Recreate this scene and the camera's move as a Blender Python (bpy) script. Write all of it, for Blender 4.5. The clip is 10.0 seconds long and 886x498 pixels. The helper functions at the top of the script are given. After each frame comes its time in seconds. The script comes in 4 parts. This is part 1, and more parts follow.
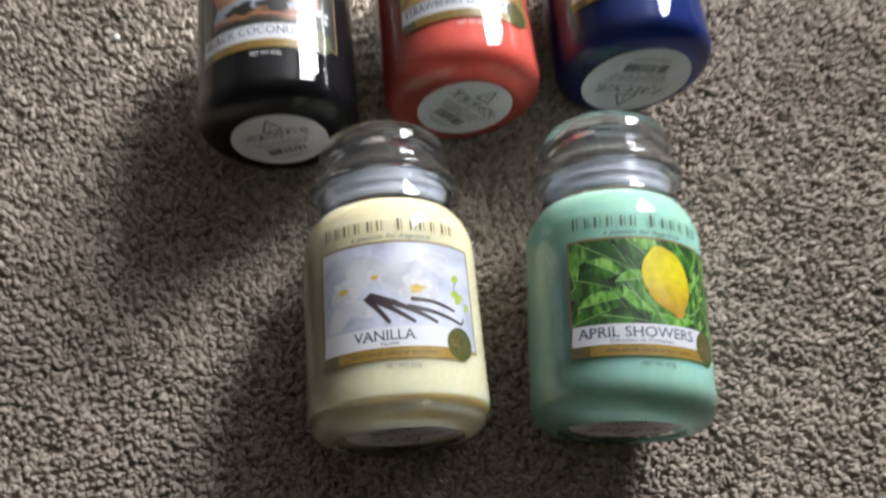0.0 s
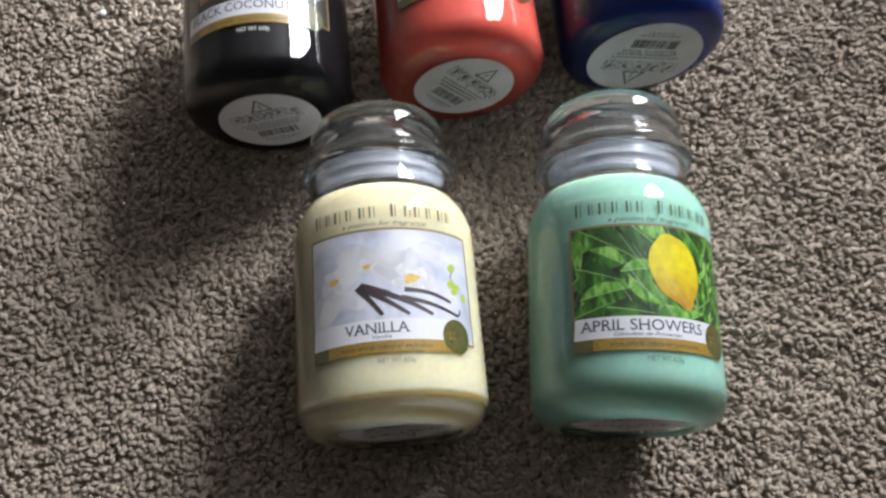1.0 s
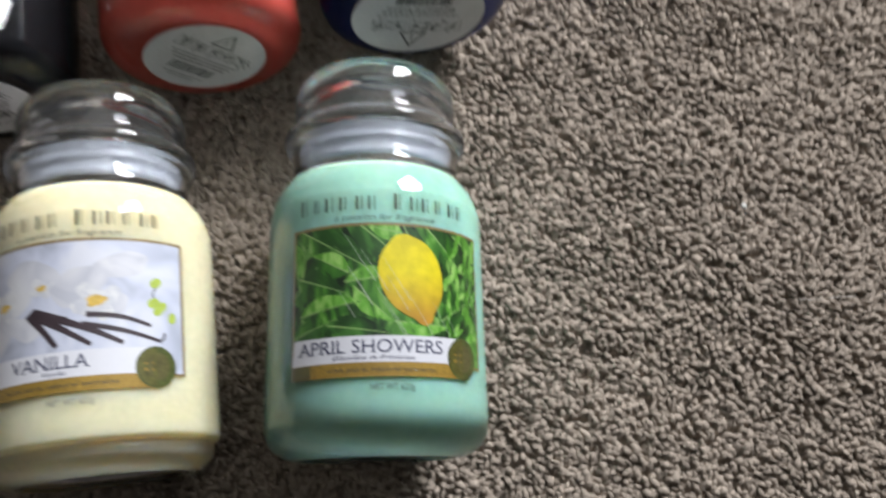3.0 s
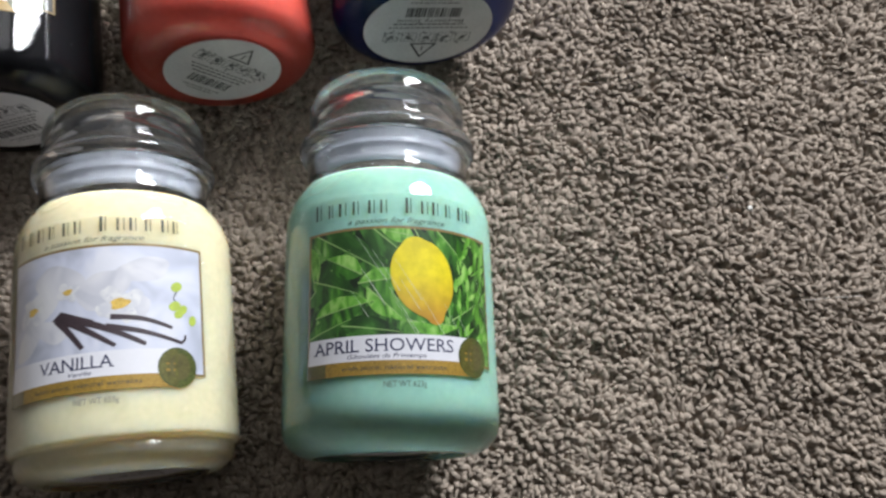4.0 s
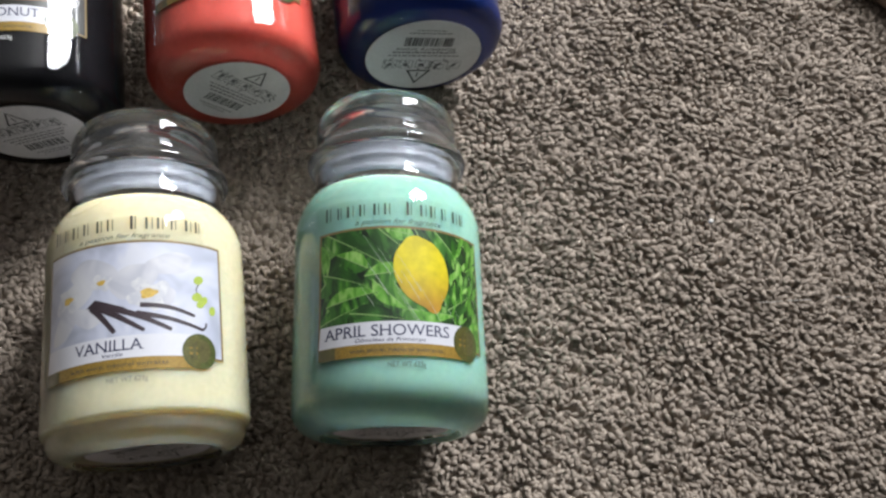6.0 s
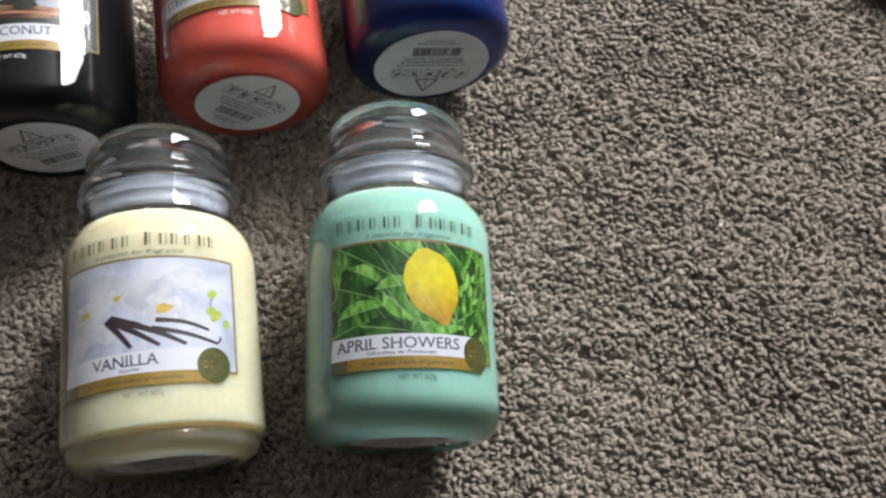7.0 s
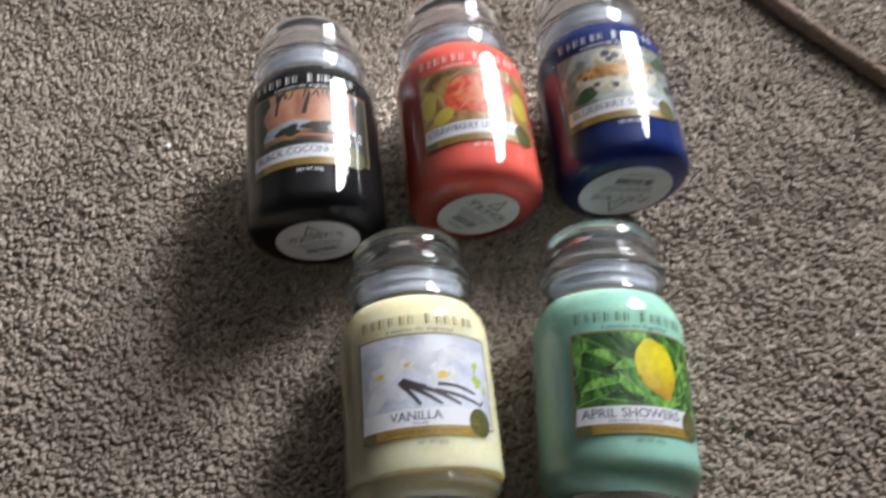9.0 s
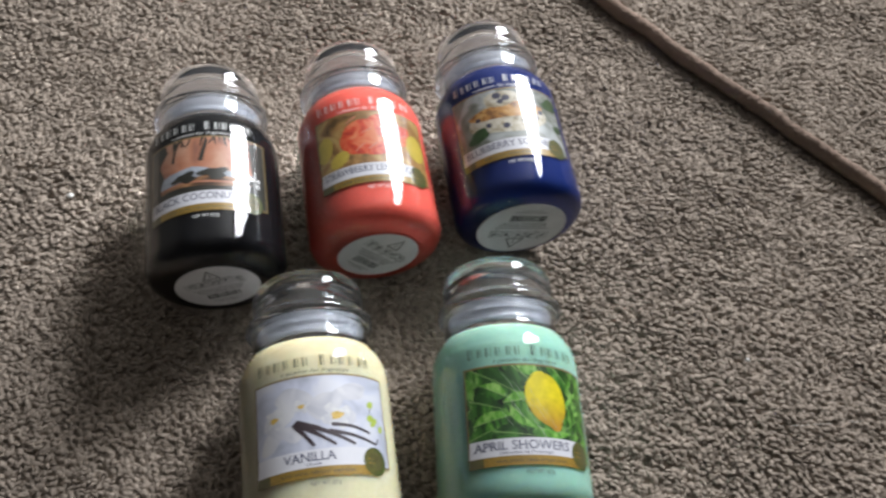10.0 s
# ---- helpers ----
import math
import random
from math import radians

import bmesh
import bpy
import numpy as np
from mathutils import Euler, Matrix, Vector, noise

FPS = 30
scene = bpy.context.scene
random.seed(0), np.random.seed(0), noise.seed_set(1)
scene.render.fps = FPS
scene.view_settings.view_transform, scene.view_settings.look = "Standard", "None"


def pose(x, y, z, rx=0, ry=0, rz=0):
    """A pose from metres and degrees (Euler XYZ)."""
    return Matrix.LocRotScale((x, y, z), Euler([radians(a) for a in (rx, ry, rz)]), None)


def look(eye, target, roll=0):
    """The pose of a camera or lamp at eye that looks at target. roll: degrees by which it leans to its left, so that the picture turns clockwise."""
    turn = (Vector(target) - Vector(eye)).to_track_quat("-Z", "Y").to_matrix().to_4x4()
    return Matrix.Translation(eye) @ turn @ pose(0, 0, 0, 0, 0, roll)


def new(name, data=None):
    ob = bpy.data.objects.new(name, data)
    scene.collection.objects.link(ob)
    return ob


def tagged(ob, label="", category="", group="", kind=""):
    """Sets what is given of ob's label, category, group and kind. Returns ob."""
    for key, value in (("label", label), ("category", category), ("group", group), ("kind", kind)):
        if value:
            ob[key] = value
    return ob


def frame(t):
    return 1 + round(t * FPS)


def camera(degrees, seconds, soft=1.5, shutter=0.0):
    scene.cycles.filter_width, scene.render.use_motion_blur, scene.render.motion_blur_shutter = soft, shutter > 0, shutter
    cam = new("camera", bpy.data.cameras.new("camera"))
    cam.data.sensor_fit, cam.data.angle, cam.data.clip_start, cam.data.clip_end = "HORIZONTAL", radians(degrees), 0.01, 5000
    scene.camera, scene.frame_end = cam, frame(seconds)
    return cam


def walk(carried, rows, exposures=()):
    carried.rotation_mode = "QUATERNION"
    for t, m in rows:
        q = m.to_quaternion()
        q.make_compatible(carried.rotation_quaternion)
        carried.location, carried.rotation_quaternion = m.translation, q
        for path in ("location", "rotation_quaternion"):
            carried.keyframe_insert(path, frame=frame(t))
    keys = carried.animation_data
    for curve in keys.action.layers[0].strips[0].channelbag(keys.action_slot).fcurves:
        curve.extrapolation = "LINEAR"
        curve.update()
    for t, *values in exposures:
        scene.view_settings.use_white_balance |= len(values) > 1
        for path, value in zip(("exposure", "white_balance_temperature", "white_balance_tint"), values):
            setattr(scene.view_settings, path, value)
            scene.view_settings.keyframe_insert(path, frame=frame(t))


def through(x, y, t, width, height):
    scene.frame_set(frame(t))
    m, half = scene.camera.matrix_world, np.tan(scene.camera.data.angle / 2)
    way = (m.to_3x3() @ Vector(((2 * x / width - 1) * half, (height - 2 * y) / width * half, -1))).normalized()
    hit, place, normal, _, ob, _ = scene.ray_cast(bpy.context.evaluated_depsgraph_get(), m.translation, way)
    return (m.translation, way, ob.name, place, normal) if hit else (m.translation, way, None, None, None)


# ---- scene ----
cam = camera(57.5, 10.0, soft=2.5, shutter=0.8)
# seconds, eye x y z in metres, yaw, pitch, roll in degrees
ROWS = [
    (0.0, -0.08519, -0.14469, 0.5221, 0.0, -68.239, -1.328),
    (0.1, -0.0822, -0.1388, 0.5136, 0.88, -69.13, -2.10),
    (0.5, -0.07394, -0.12192, 0.4895, 3.402, -71.656, -4.343),
    (1.0, -0.0782, -0.13052, 0.50295, 1.888, -69.909, -3.075),
    (1.5, -0.0813, -0.13767, 0.50728, -1.737, -68.779, 1.165),
    (2.0, -0.08585, -0.14113, 0.50969, -1.908, -67.718, 1.465),
    (2.2, -0.06873, -0.13978, 0.50755, -1.196, -67.422, 1.067),
    (2.4, -0.03593, -0.12801, 0.50028, -2.065, -67.727, 0.684),
    (2.5, -0.01923, -0.11919, 0.49581, -2.636, -67.881, 0.938),
    (2.6, 0.002, -0.11661, 0.49217, -2.527, -67.868, 0.233),
    (2.8, 0.03262, -0.0973, 0.467, -2.94, -70.277, 0.257),
    (3.0, 0.04596, -0.08575, 0.44521, -4.1, -73.813, 0.343),
    (3.2, 0.05062, -0.08021, 0.43909, -3.508, -74.455, -0.333),
    (4.3, 0.04569, -0.10069, 0.4674, 0.23, -72.314, -4.482),
    (4.5, 0.04212, -0.10407, 0.47733, -0.767, -72.525, -3.448),
    (5.0, 0.0261, -0.1294, 0.49521, -4.333, -70.844, 0.138),
    (5.5, 0.02596, -0.13437, 0.49991, -6.648, -69.769, 2.435),
    (5.7, 0.02877, -0.12929, 0.49146, -7.35, -69.88, 3.415),
    (6.8, 0.04028, -0.12915, 0.49309, -2.067, -69.261, -2.842),
    (7.0, 0.03684, -0.12018, 0.49937, -3.57, -70.477, -1.036),
    (7.5, 0.02851, -0.12753, 0.5071, -4.119, -70.478, -0.691),
    (8.0, 0.01267, -0.1419, 0.51621, -4.572, -69.612, -0.268),
    (8.2, -0.01767, -0.14815, 0.52551, -1.783, -67.541, -2.464),
    (8.4, -0.05578, -0.15125, 0.54108, 0.323, -65.947, -2.948),
    (8.5, -0.07892, -0.14298, 0.55125, 0.856, -66.378, -2.859),
    (8.6, -0.09225, -0.15255, 0.56107, 0.739, -65.101, -2.819),
    (8.8, -0.10597, -0.15793, 0.58245, -0.7, -64.01, -0.871),
    (9.0, -0.11068, -0.15995, 0.60096, -2.915, -63.351, 1.617),
    (9.5, -0.09207, -0.16222, 0.61005, -6.968, -60.892, 4.45),
    (10.0, -0.07032, -0.16543, 0.61426, -9.782, -60.565, 5.845),
]
EXPOSURES = [(0.0, 0.10), (2.0, 0.10), (3.0, 0.02), (8.0, 0.0), (8.5, -0.06), (9.0, -0.03), (10.0, -0.12)]
walk(cam, [(t, pose(x, y, z, 90 + pitch, 0, yaw) @ pose(0, 0, 0, 0, 0, roll)) for t, x, y, z, yaw, pitch, roll in ROWS], EXPOSURES)

# ---- daylight: sky outside and the window's own light ----
world = bpy.data.worlds.new("world")
scene.world = world
world.use_nodes = True
sky = world.node_tree.nodes.new("ShaderNodeTexSky")
sky.sky_type, sky.sun_disc = "NISHITA", False
sky.sun_elevation, sky.sun_rotation = radians(40), radians(215)
world.node_tree.links.new(sky.outputs[0], world.node_tree.nodes["Background"].inputs[0])
world.node_tree.nodes["Background"].inputs[1].default_value = 0.12

WIN_Y0, WIN_Y1, WIN_Z0, WIN_Z1, WALL_X = 1.85, 3.55, 0.85, 2.74, 1.80     # the window in the east wall
lamp = bpy.data.lights.new("window_daylight", "AREA")
lamp.shape, lamp.size, lamp.size_y = "RECTANGLE", WIN_Y1 - WIN_Y0, WIN_Z1 - WIN_Z0
lamp.energy, lamp.color = 542.0, (0.97, 1.0, 1.05)
daylight = new("window_daylight", lamp)
mid_y, mid_z = (WIN_Y0 + WIN_Y1) / 2, (WIN_Z0 + WIN_Z1) / 2
daylight.matrix_world = look((WALL_X + 0.10, mid_y, mid_z), (0.0, mid_y, mid_z))

# ---- materials ----


def material(name, colour, rough=0.5, metal=0.0, coat=0.0, var=0.12, scale=60.0, fine=600.0, bump=0.0, spec=0.5,
             sub=0.0, depth=0.004, trans=0.0, ior=1.45, island=0.0, coat_rough=0.06):
    """A principled surface whose colour varies at two scales, with fine relief."""
    m = bpy.data.materials.new(name)
    m.use_nodes = True
    n, l = m.node_tree.nodes, m.node_tree.links
    p = n["Principled BSDF"]
    p.inputs["Roughness"].default_value = rough
    p.inputs["Metallic"].default_value = metal
    p.inputs["Specular IOR Level"].default_value = spec
    p.inputs["Coat Weight"].default_value = coat
    p.inputs["Coat Roughness"].default_value = coat_rough
    p.inputs["IOR"].default_value = ior
    p.inputs["Transmission Weight"].default_value = trans
    p.inputs["Base Color"].default_value = (*colour, 1)
    if sub:
        p.inputs["Subsurface Weight"].default_value = sub
        p.inputs["Subsurface Radius"].default_value = (1.0, 0.72, 0.42)
        p.inputs["Subsurface Scale"].default_value = depth
    tc = n.new("ShaderNodeTexCoord")
    if var > 0:
        big, small = n.new("ShaderNodeTexNoise"), n.new("ShaderNodeTexNoise")
        big.inputs["Scale"].default_value, small.inputs["Scale"].default_value = scale, fine
        big.inputs["Detail"].default_value, small.inputs["Detail"].default_value = 3, 2
        add = n.new("ShaderNodeMath")
        add.operation = "ADD"
        l.new(tc.outputs["Object"], big.inputs["Vector"])
        l.new(tc.outputs["Object"], small.inputs["Vector"])
        l.new(big.outputs["Fac"], add.inputs[0])
        l.new(small.outputs["Fac"], add.inputs[1])
        fac = add.outputs[0]
        if island:
            geo = n.new("ShaderNodeNewGeometry")
            mul = n.new("ShaderNodeMath")
            mul.operation = "MULTIPLY_ADD"
            mul.inputs[1].default_value = island
            l.new(geo.outputs["Random Per Island"], mul.inputs[0])
            l.new(fac, mul.inputs[2])
            fac = mul.outputs[0]
        rng = n.new("ShaderNodeMapRange")
        rng.inputs["From Min"].default_value, rng.inputs["From Max"].default_value = 0.6, 1.4 + island
        rng.inputs["To Min"].default_value, rng.inputs["To Max"].default_value = 1 - var, 1 + var
        l.new(fac, rng.inputs["Value"])
        mix = n.new("ShaderNodeVectorMath")
        mix.operation = "SCALE"
        mix.inputs[0].default_value = colour
        l.new(rng.outputs[0], mix.inputs["Scale"])
        l.new(mix.outputs[0], p.inputs["Base Color"])
    if bump > 0:
        nb, bp = n.new("ShaderNodeTexNoise"), n.new("ShaderNodeBump")
        nb.inputs["Scale"].default_value, nb.inputs["Detail"].default_value = fine, 4
        bp.inputs["Strength"].default_value, bp.inputs["Distance"].default_value = bump, 0.001
        l.new(tc.outputs["Object"], nb.inputs["Vector"])
        l.new(nb.outputs["Fac"], bp.inputs["Height"])
        l.new(bp.outputs[0], p.inputs["Normal"])
    return m


def clear_glass(name, tint=(0.97, 0.985, 0.98), through=1.0):
    m = bpy.data.materials.new(name)
    m.use_nodes = True
    p = m.node_tree.nodes["Principled BSDF"]
    p.inputs["Base Color"].default_value = (*tint, 1)
    p.inputs["Transmission Weight"].default_value = through
    p.inputs["Roughness"].default_value = 0.015
    p.inputs["IOR"].default_value = 1.47
    nb, bp = m.node_tree.nodes.new("ShaderNodeTexNoise"), m.node_tree.nodes.new("ShaderNodeBump")
    nb.inputs["Scale"].default_value = 45.0
    bp.inputs["Strength"].default_value, bp.inputs["Distance"].default_value = 0.02, 0.002
    m.node_tree.links.new(nb.outputs["Fac"], bp.inputs["Height"])
    m.node_tree.links.new(bp.outputs[0], p.inputs["Normal"])
    return m


def printed(name, colour, var=0.1, scale=120.0, fine=900.0, island=0.0):
    """Glossy printed paper under a clear film."""
    return material(name, colour, 0.4, coat=1.0, var=var, scale=scale, fine=fine, island=island, coat_rough=0.03)


def photo(name, stops, scale, warp=1.5, stretch=(1, 1, 1), detail=5.0):
    """A printed photograph's soft mottle: warped noise through a ramp of colours."""
    m = printed(name, stops[0][1], 0.0)
    n, l = m.node_tree.nodes, m.node_tree.links
    tc, mp, no, ra = n.new("ShaderNodeTexCoord"), n.new("ShaderNodeMapping"), n.new("ShaderNodeTexNoise"), n.new("ShaderNodeValToRGB")
    mp.inputs["Scale"].default_value = stretch
    mp.inputs["Rotation"].default_value = (0, radians(12), radians(38))
    no.inputs["Scale"].default_value, no.inputs["Detail"].default_value, no.inputs["Distortion"].default_value = scale, detail, warp
    while len(ra.color_ramp.elements) < len(stops):
        ra.color_ramp.elements.new(0.5)
    for e, (p, c) in zip(ra.color_ramp.elements, stops):
        e.position, e.color = p, (*c, 1)
    l.new(tc.outputs["Object"], mp.inputs["Vector"])
    l.new(mp.outputs[0], no.inputs["Vector"])
    l.new(no.outputs["Fac"], ra.inputs["Fac"])
    l.new(ra.outputs[0], n["Principled BSDF"].inputs["Base Color"])
    return m


GLASS = clear_glass("jar_glass")
LID_GLASS = clear_glass("hazy_lid_glass", (0.96, 0.965, 0.985), 0.99)
SEAL = material("milky_seal_plastic", (0.54, 0.565, 0.63), 0.14, var=0.14, scale=160.0, trans=0.72)
PAPER = material("sticker_paper", (0.68, 0.67, 0.68), 0.55, var=0.10, scale=70.0)
INK = material("black_ink", (0.03, 0.03, 0.035), 0.5, var=0.1)
GREY_INK = material("grey_ink", (0.13, 0.13, 0.14), 0.5, var=0.1)
GOLD = printed("gold_print", (0.29, 0.18, 0.032), 0.45, 60)
GOLD_EDGE = printed("dull_gold_border", (0.22, 0.15, 0.06), 0.3, 90)
DARK_GOLD = printed("dark_gold_print", (0.10, 0.09, 0.03), 0.4, 200)
SEAL_PRINT = printed("green_gold_seal_print", (0.07, 0.085, 0.02), 0.55, 160)
OLIVE_GOLD = printed("olive_gold_print", (0.095, 0.090, 0.020), 0.5, 260)
BANNER = printed("white_banner_print", (0.67, 0.67, 0.71), 0.03)
NAVY_PRINT = printed("navy_lettering", (0.03, 0.035, 0.09), 0.1)
WHITE_PRINT = printed("white_lettering", (0.8, 0.8, 0.78), 0.05)
DARK_PRINT = printed("dark_lettering", (0.05, 0.055, 0.05), 0.1)

PILE = material("taupe_carpet_pile", (0.345, 0.288, 0.236), 0.95, var=0.26, scale=9.0, fine=900.0, spec=0.12, island=0.9, bump=0.6)
BACKING = material("carpet_backing", (0.250, 0.208, 0.170), 1.0, var=0.3, scale=8.0, fine=300.0, bump=1.0, spec=0.1)
CORD = material("taupe_cord_weave", (0.25, 0.180, 0.140), 0.95, var=0.35, scale=30.0, fine=900.0, bump=0.8, spec=0.2)
PLASTER = material("greige_plaster", (0.12, 0.112, 0.10), 0.9, var=0.04, scale=2.0, fine=60.0, bump=0.1)
CEILING = material("ceiling_paint", (0.15, 0.145, 0.14), 0.95, var=0.03, scale=2.0, fine=60.0)
FRAME = material("white_window_paint", (0.8, 0.8, 0.79), 0.35, var=0.03)
LINT = material("pale_lint", (0.7, 0.68, 0.64), 0.8, var=0.1)

# ---- mesh helpers ----


def finish(name, bm, mat, parent=None, label="", smooth=False):
    me = bpy.data.meshes.new(name)
    bm.to_mesh(me)
    bm.free()
    return link(name, me, mat, parent, label, smooth)


def link(name, me, mat, parent=None, label="", smooth=False):
    if mat is not None and not me.materials:
        me.materials.append(mat)
    if smooth:
        me.shade_smooth()
    ob = new(name, me)
    ob.parent = parent
    return tagged(ob, label)


def part(name, bm, mat, parent, label="", smooth=False):
    return finish(name, bm, mat, parent, label, smooth)


def box(bm, x0, x1, y0, y1, z0, z1):
    m = Matrix.Translation(((x0 + x1) / 2, (y0 + y1) / 2, (z0 + z1) / 2)) @ Matrix.Diagonal((x1 - x0, y1 - y0, z1 - z0, 1))
    bmesh.ops.create_cube(bm, size=1, matrix=m)


def boxes(*sizes):
    bm = bmesh.new()
    for s in sizes:
        box(bm, *s)
    return bm


def lathe(profile, segs=72, closed=False):
    """Turns (s, r) about the y axis. closed: the profile is a loop."""
    bm = bmesh.new()
    rings = []
    for s, r in profile:
        if r < 1e-6:
            rings.append([bm.verts.new((0, s, 0))])
        else:
            rings.append([bm.verts.new((r * math.sin(2 * math.pi * i / segs), s, r * math.cos(2 * math.pi * i / segs))) for i in range(segs)])
    pairs = list(zip(rings, rings[1:] + rings[:1])) if closed else list(zip(rings, rings[1:]))
    for a, b in pairs:
        for i in range(segs):
            j = (i + 1) % segs
            if len(a) == 1 and len(b) == 1:
                continue
            if len(a) == 1:
                bm.faces.new((a[0], b[j], b[i]))
            elif len(b) == 1:
                bm.faces.new((a[i], a[j], b[0]))
            else:
                bm.faces.new((a[i], a[j], b[j], b[i]))
    bmesh.ops.recalc_face_normals(bm, faces=bm.faces)
    return bm


def rounded(points, n=5):
    """Catmull-Rom smoothing of a profile."""
    out = []
    p = [points[0]] + list(points) + [points[-1]]
    for a, b, c, d in zip(p, p[1:], p[2:], p[3:]):
        for k in range(n):
            t = k / n
            out.append(tuple(0.5 * (2 * b[i] + (c[i] - a[i]) * t + (2 * a[i] - 5 * b[i] + 4 * c[i] - d[i]) * t * t
                                    + (3 * b[i] - a[i] - 3 * c[i] + d[i]) * t ** 3) for i in (0, 1)))
    out.append(points[-1])
    return [(s, max(r, 0.0)) for s, r in out]


# ---- room ----
X0, X1, Y0, Y1, TOP = -4.2, WALL_X, -4.0, 4.2, 2.95
floor = finish("floor", boxes((X0 - 0.2, X1 + 0.2, Y0 - 0.2, Y1 + 0.2, -0.10, -0.0046)), BACKING)
tagged(floor, "taupe twist-pile carpet covering the whole floor", "carpet", kind="structure")
ceiling = finish("ceiling", boxes((X0 - 0.2, X1 + 0.2, Y0 - 0.2, Y1 + 0.2, TOP, TOP + 0.1)), CEILING)
tagged(ceiling, "plain dull painted room ceiling", "ceiling", kind="structure")
for nm, size in (("wall_west", (X0 - 0.15, X0, Y0, Y1, -0.0075, TOP)), ("wall_north", (X0 - 0.15, X1 + 0.2, Y1, Y1 + 0.15, -0.0075, TOP)),
                 ("wall_south", (X0 - 0.15, X1 + 0.2, Y0 - 0.15, Y0, -0.0075, TOP))):
    tagged(finish(nm, boxes(size), PLASTER), "plain greige plastered room wall", "wall", kind="structure")
east = boxes((X1, X1 + 0.2, Y0, WIN_Y0, -0.0075, TOP), (X1, X1 + 0.2, WIN_Y1, Y1, -0.0075, TOP),
             (X1, X1 + 0.2, WIN_Y0, WIN_Y1, -0.0075, WIN_Z0), (X1, X1 + 0.2, WIN_Y0, WIN_Y1, WIN_Z1, TOP))
tagged(finish("wall_east", east, PLASTER), "greige plastered wall with a window opening", "wall", kind="structure")
window = new("window_1")
window.location = (WALL_X + 0.03, WIN_Y0, WIN_Z0)
tagged(window, "white painted window letting in soft daylight", "window", kind="structure")
ww, wh = WIN_Y1 - WIN_Y0, WIN_Z1 - WIN_Z0
part("window_frame", boxes((0, 0.05, 0, 0.045, 0, wh), (0, 0.05, ww - 0.045, ww, 0, wh), (0, 0.05, 0.045, ww - 0.045, 0, 0.045),
                           (0, 0.05, 0.045, ww - 0.045, wh - 0.045, wh)), FRAME, window)
part("window_sill", boxes((-0.12, -0.032, -0.04, ww + 0.04, -0.03, -0.003)), FRAME, window)

# ---- carpet pile: one sheet of uncountable twisted tufts ----


CORD_LINE = np.array([(-0.023, 0.715), (0.080, 0.592), (0.195, 0.455), (0.249, 0.388), (0.298, 0.333), (0.348, 0.276), (0.397, 0.217), (0.477, 0.121), (0.577, 0.000)])


def patches(px, py, size, rng):
    """Soft random patches of a given size, about -1 to 1."""
    grid = rng.uniform(-1, 1, (160, 160))
    gx, gy = (px + 0.62) / size, (py + 0.22) / size
    ix, iy = gx.astype(int), gy.astype(int)
    fx, fy = gx - ix, gy - iy
    fx, fy = fx * fx * (3 - 2 * fx), fy * fy * (3 - 2 * fy)
    at = lambda a, b: grid[a % 160, b % 160]
    return (at(ix, iy) * (1 - fx) + at(ix + 1, iy) * fx) * (1 - fy) + (at(ix, iy + 1) * (1 - fx) + at(ix + 1, iy + 1) * fx) * fy


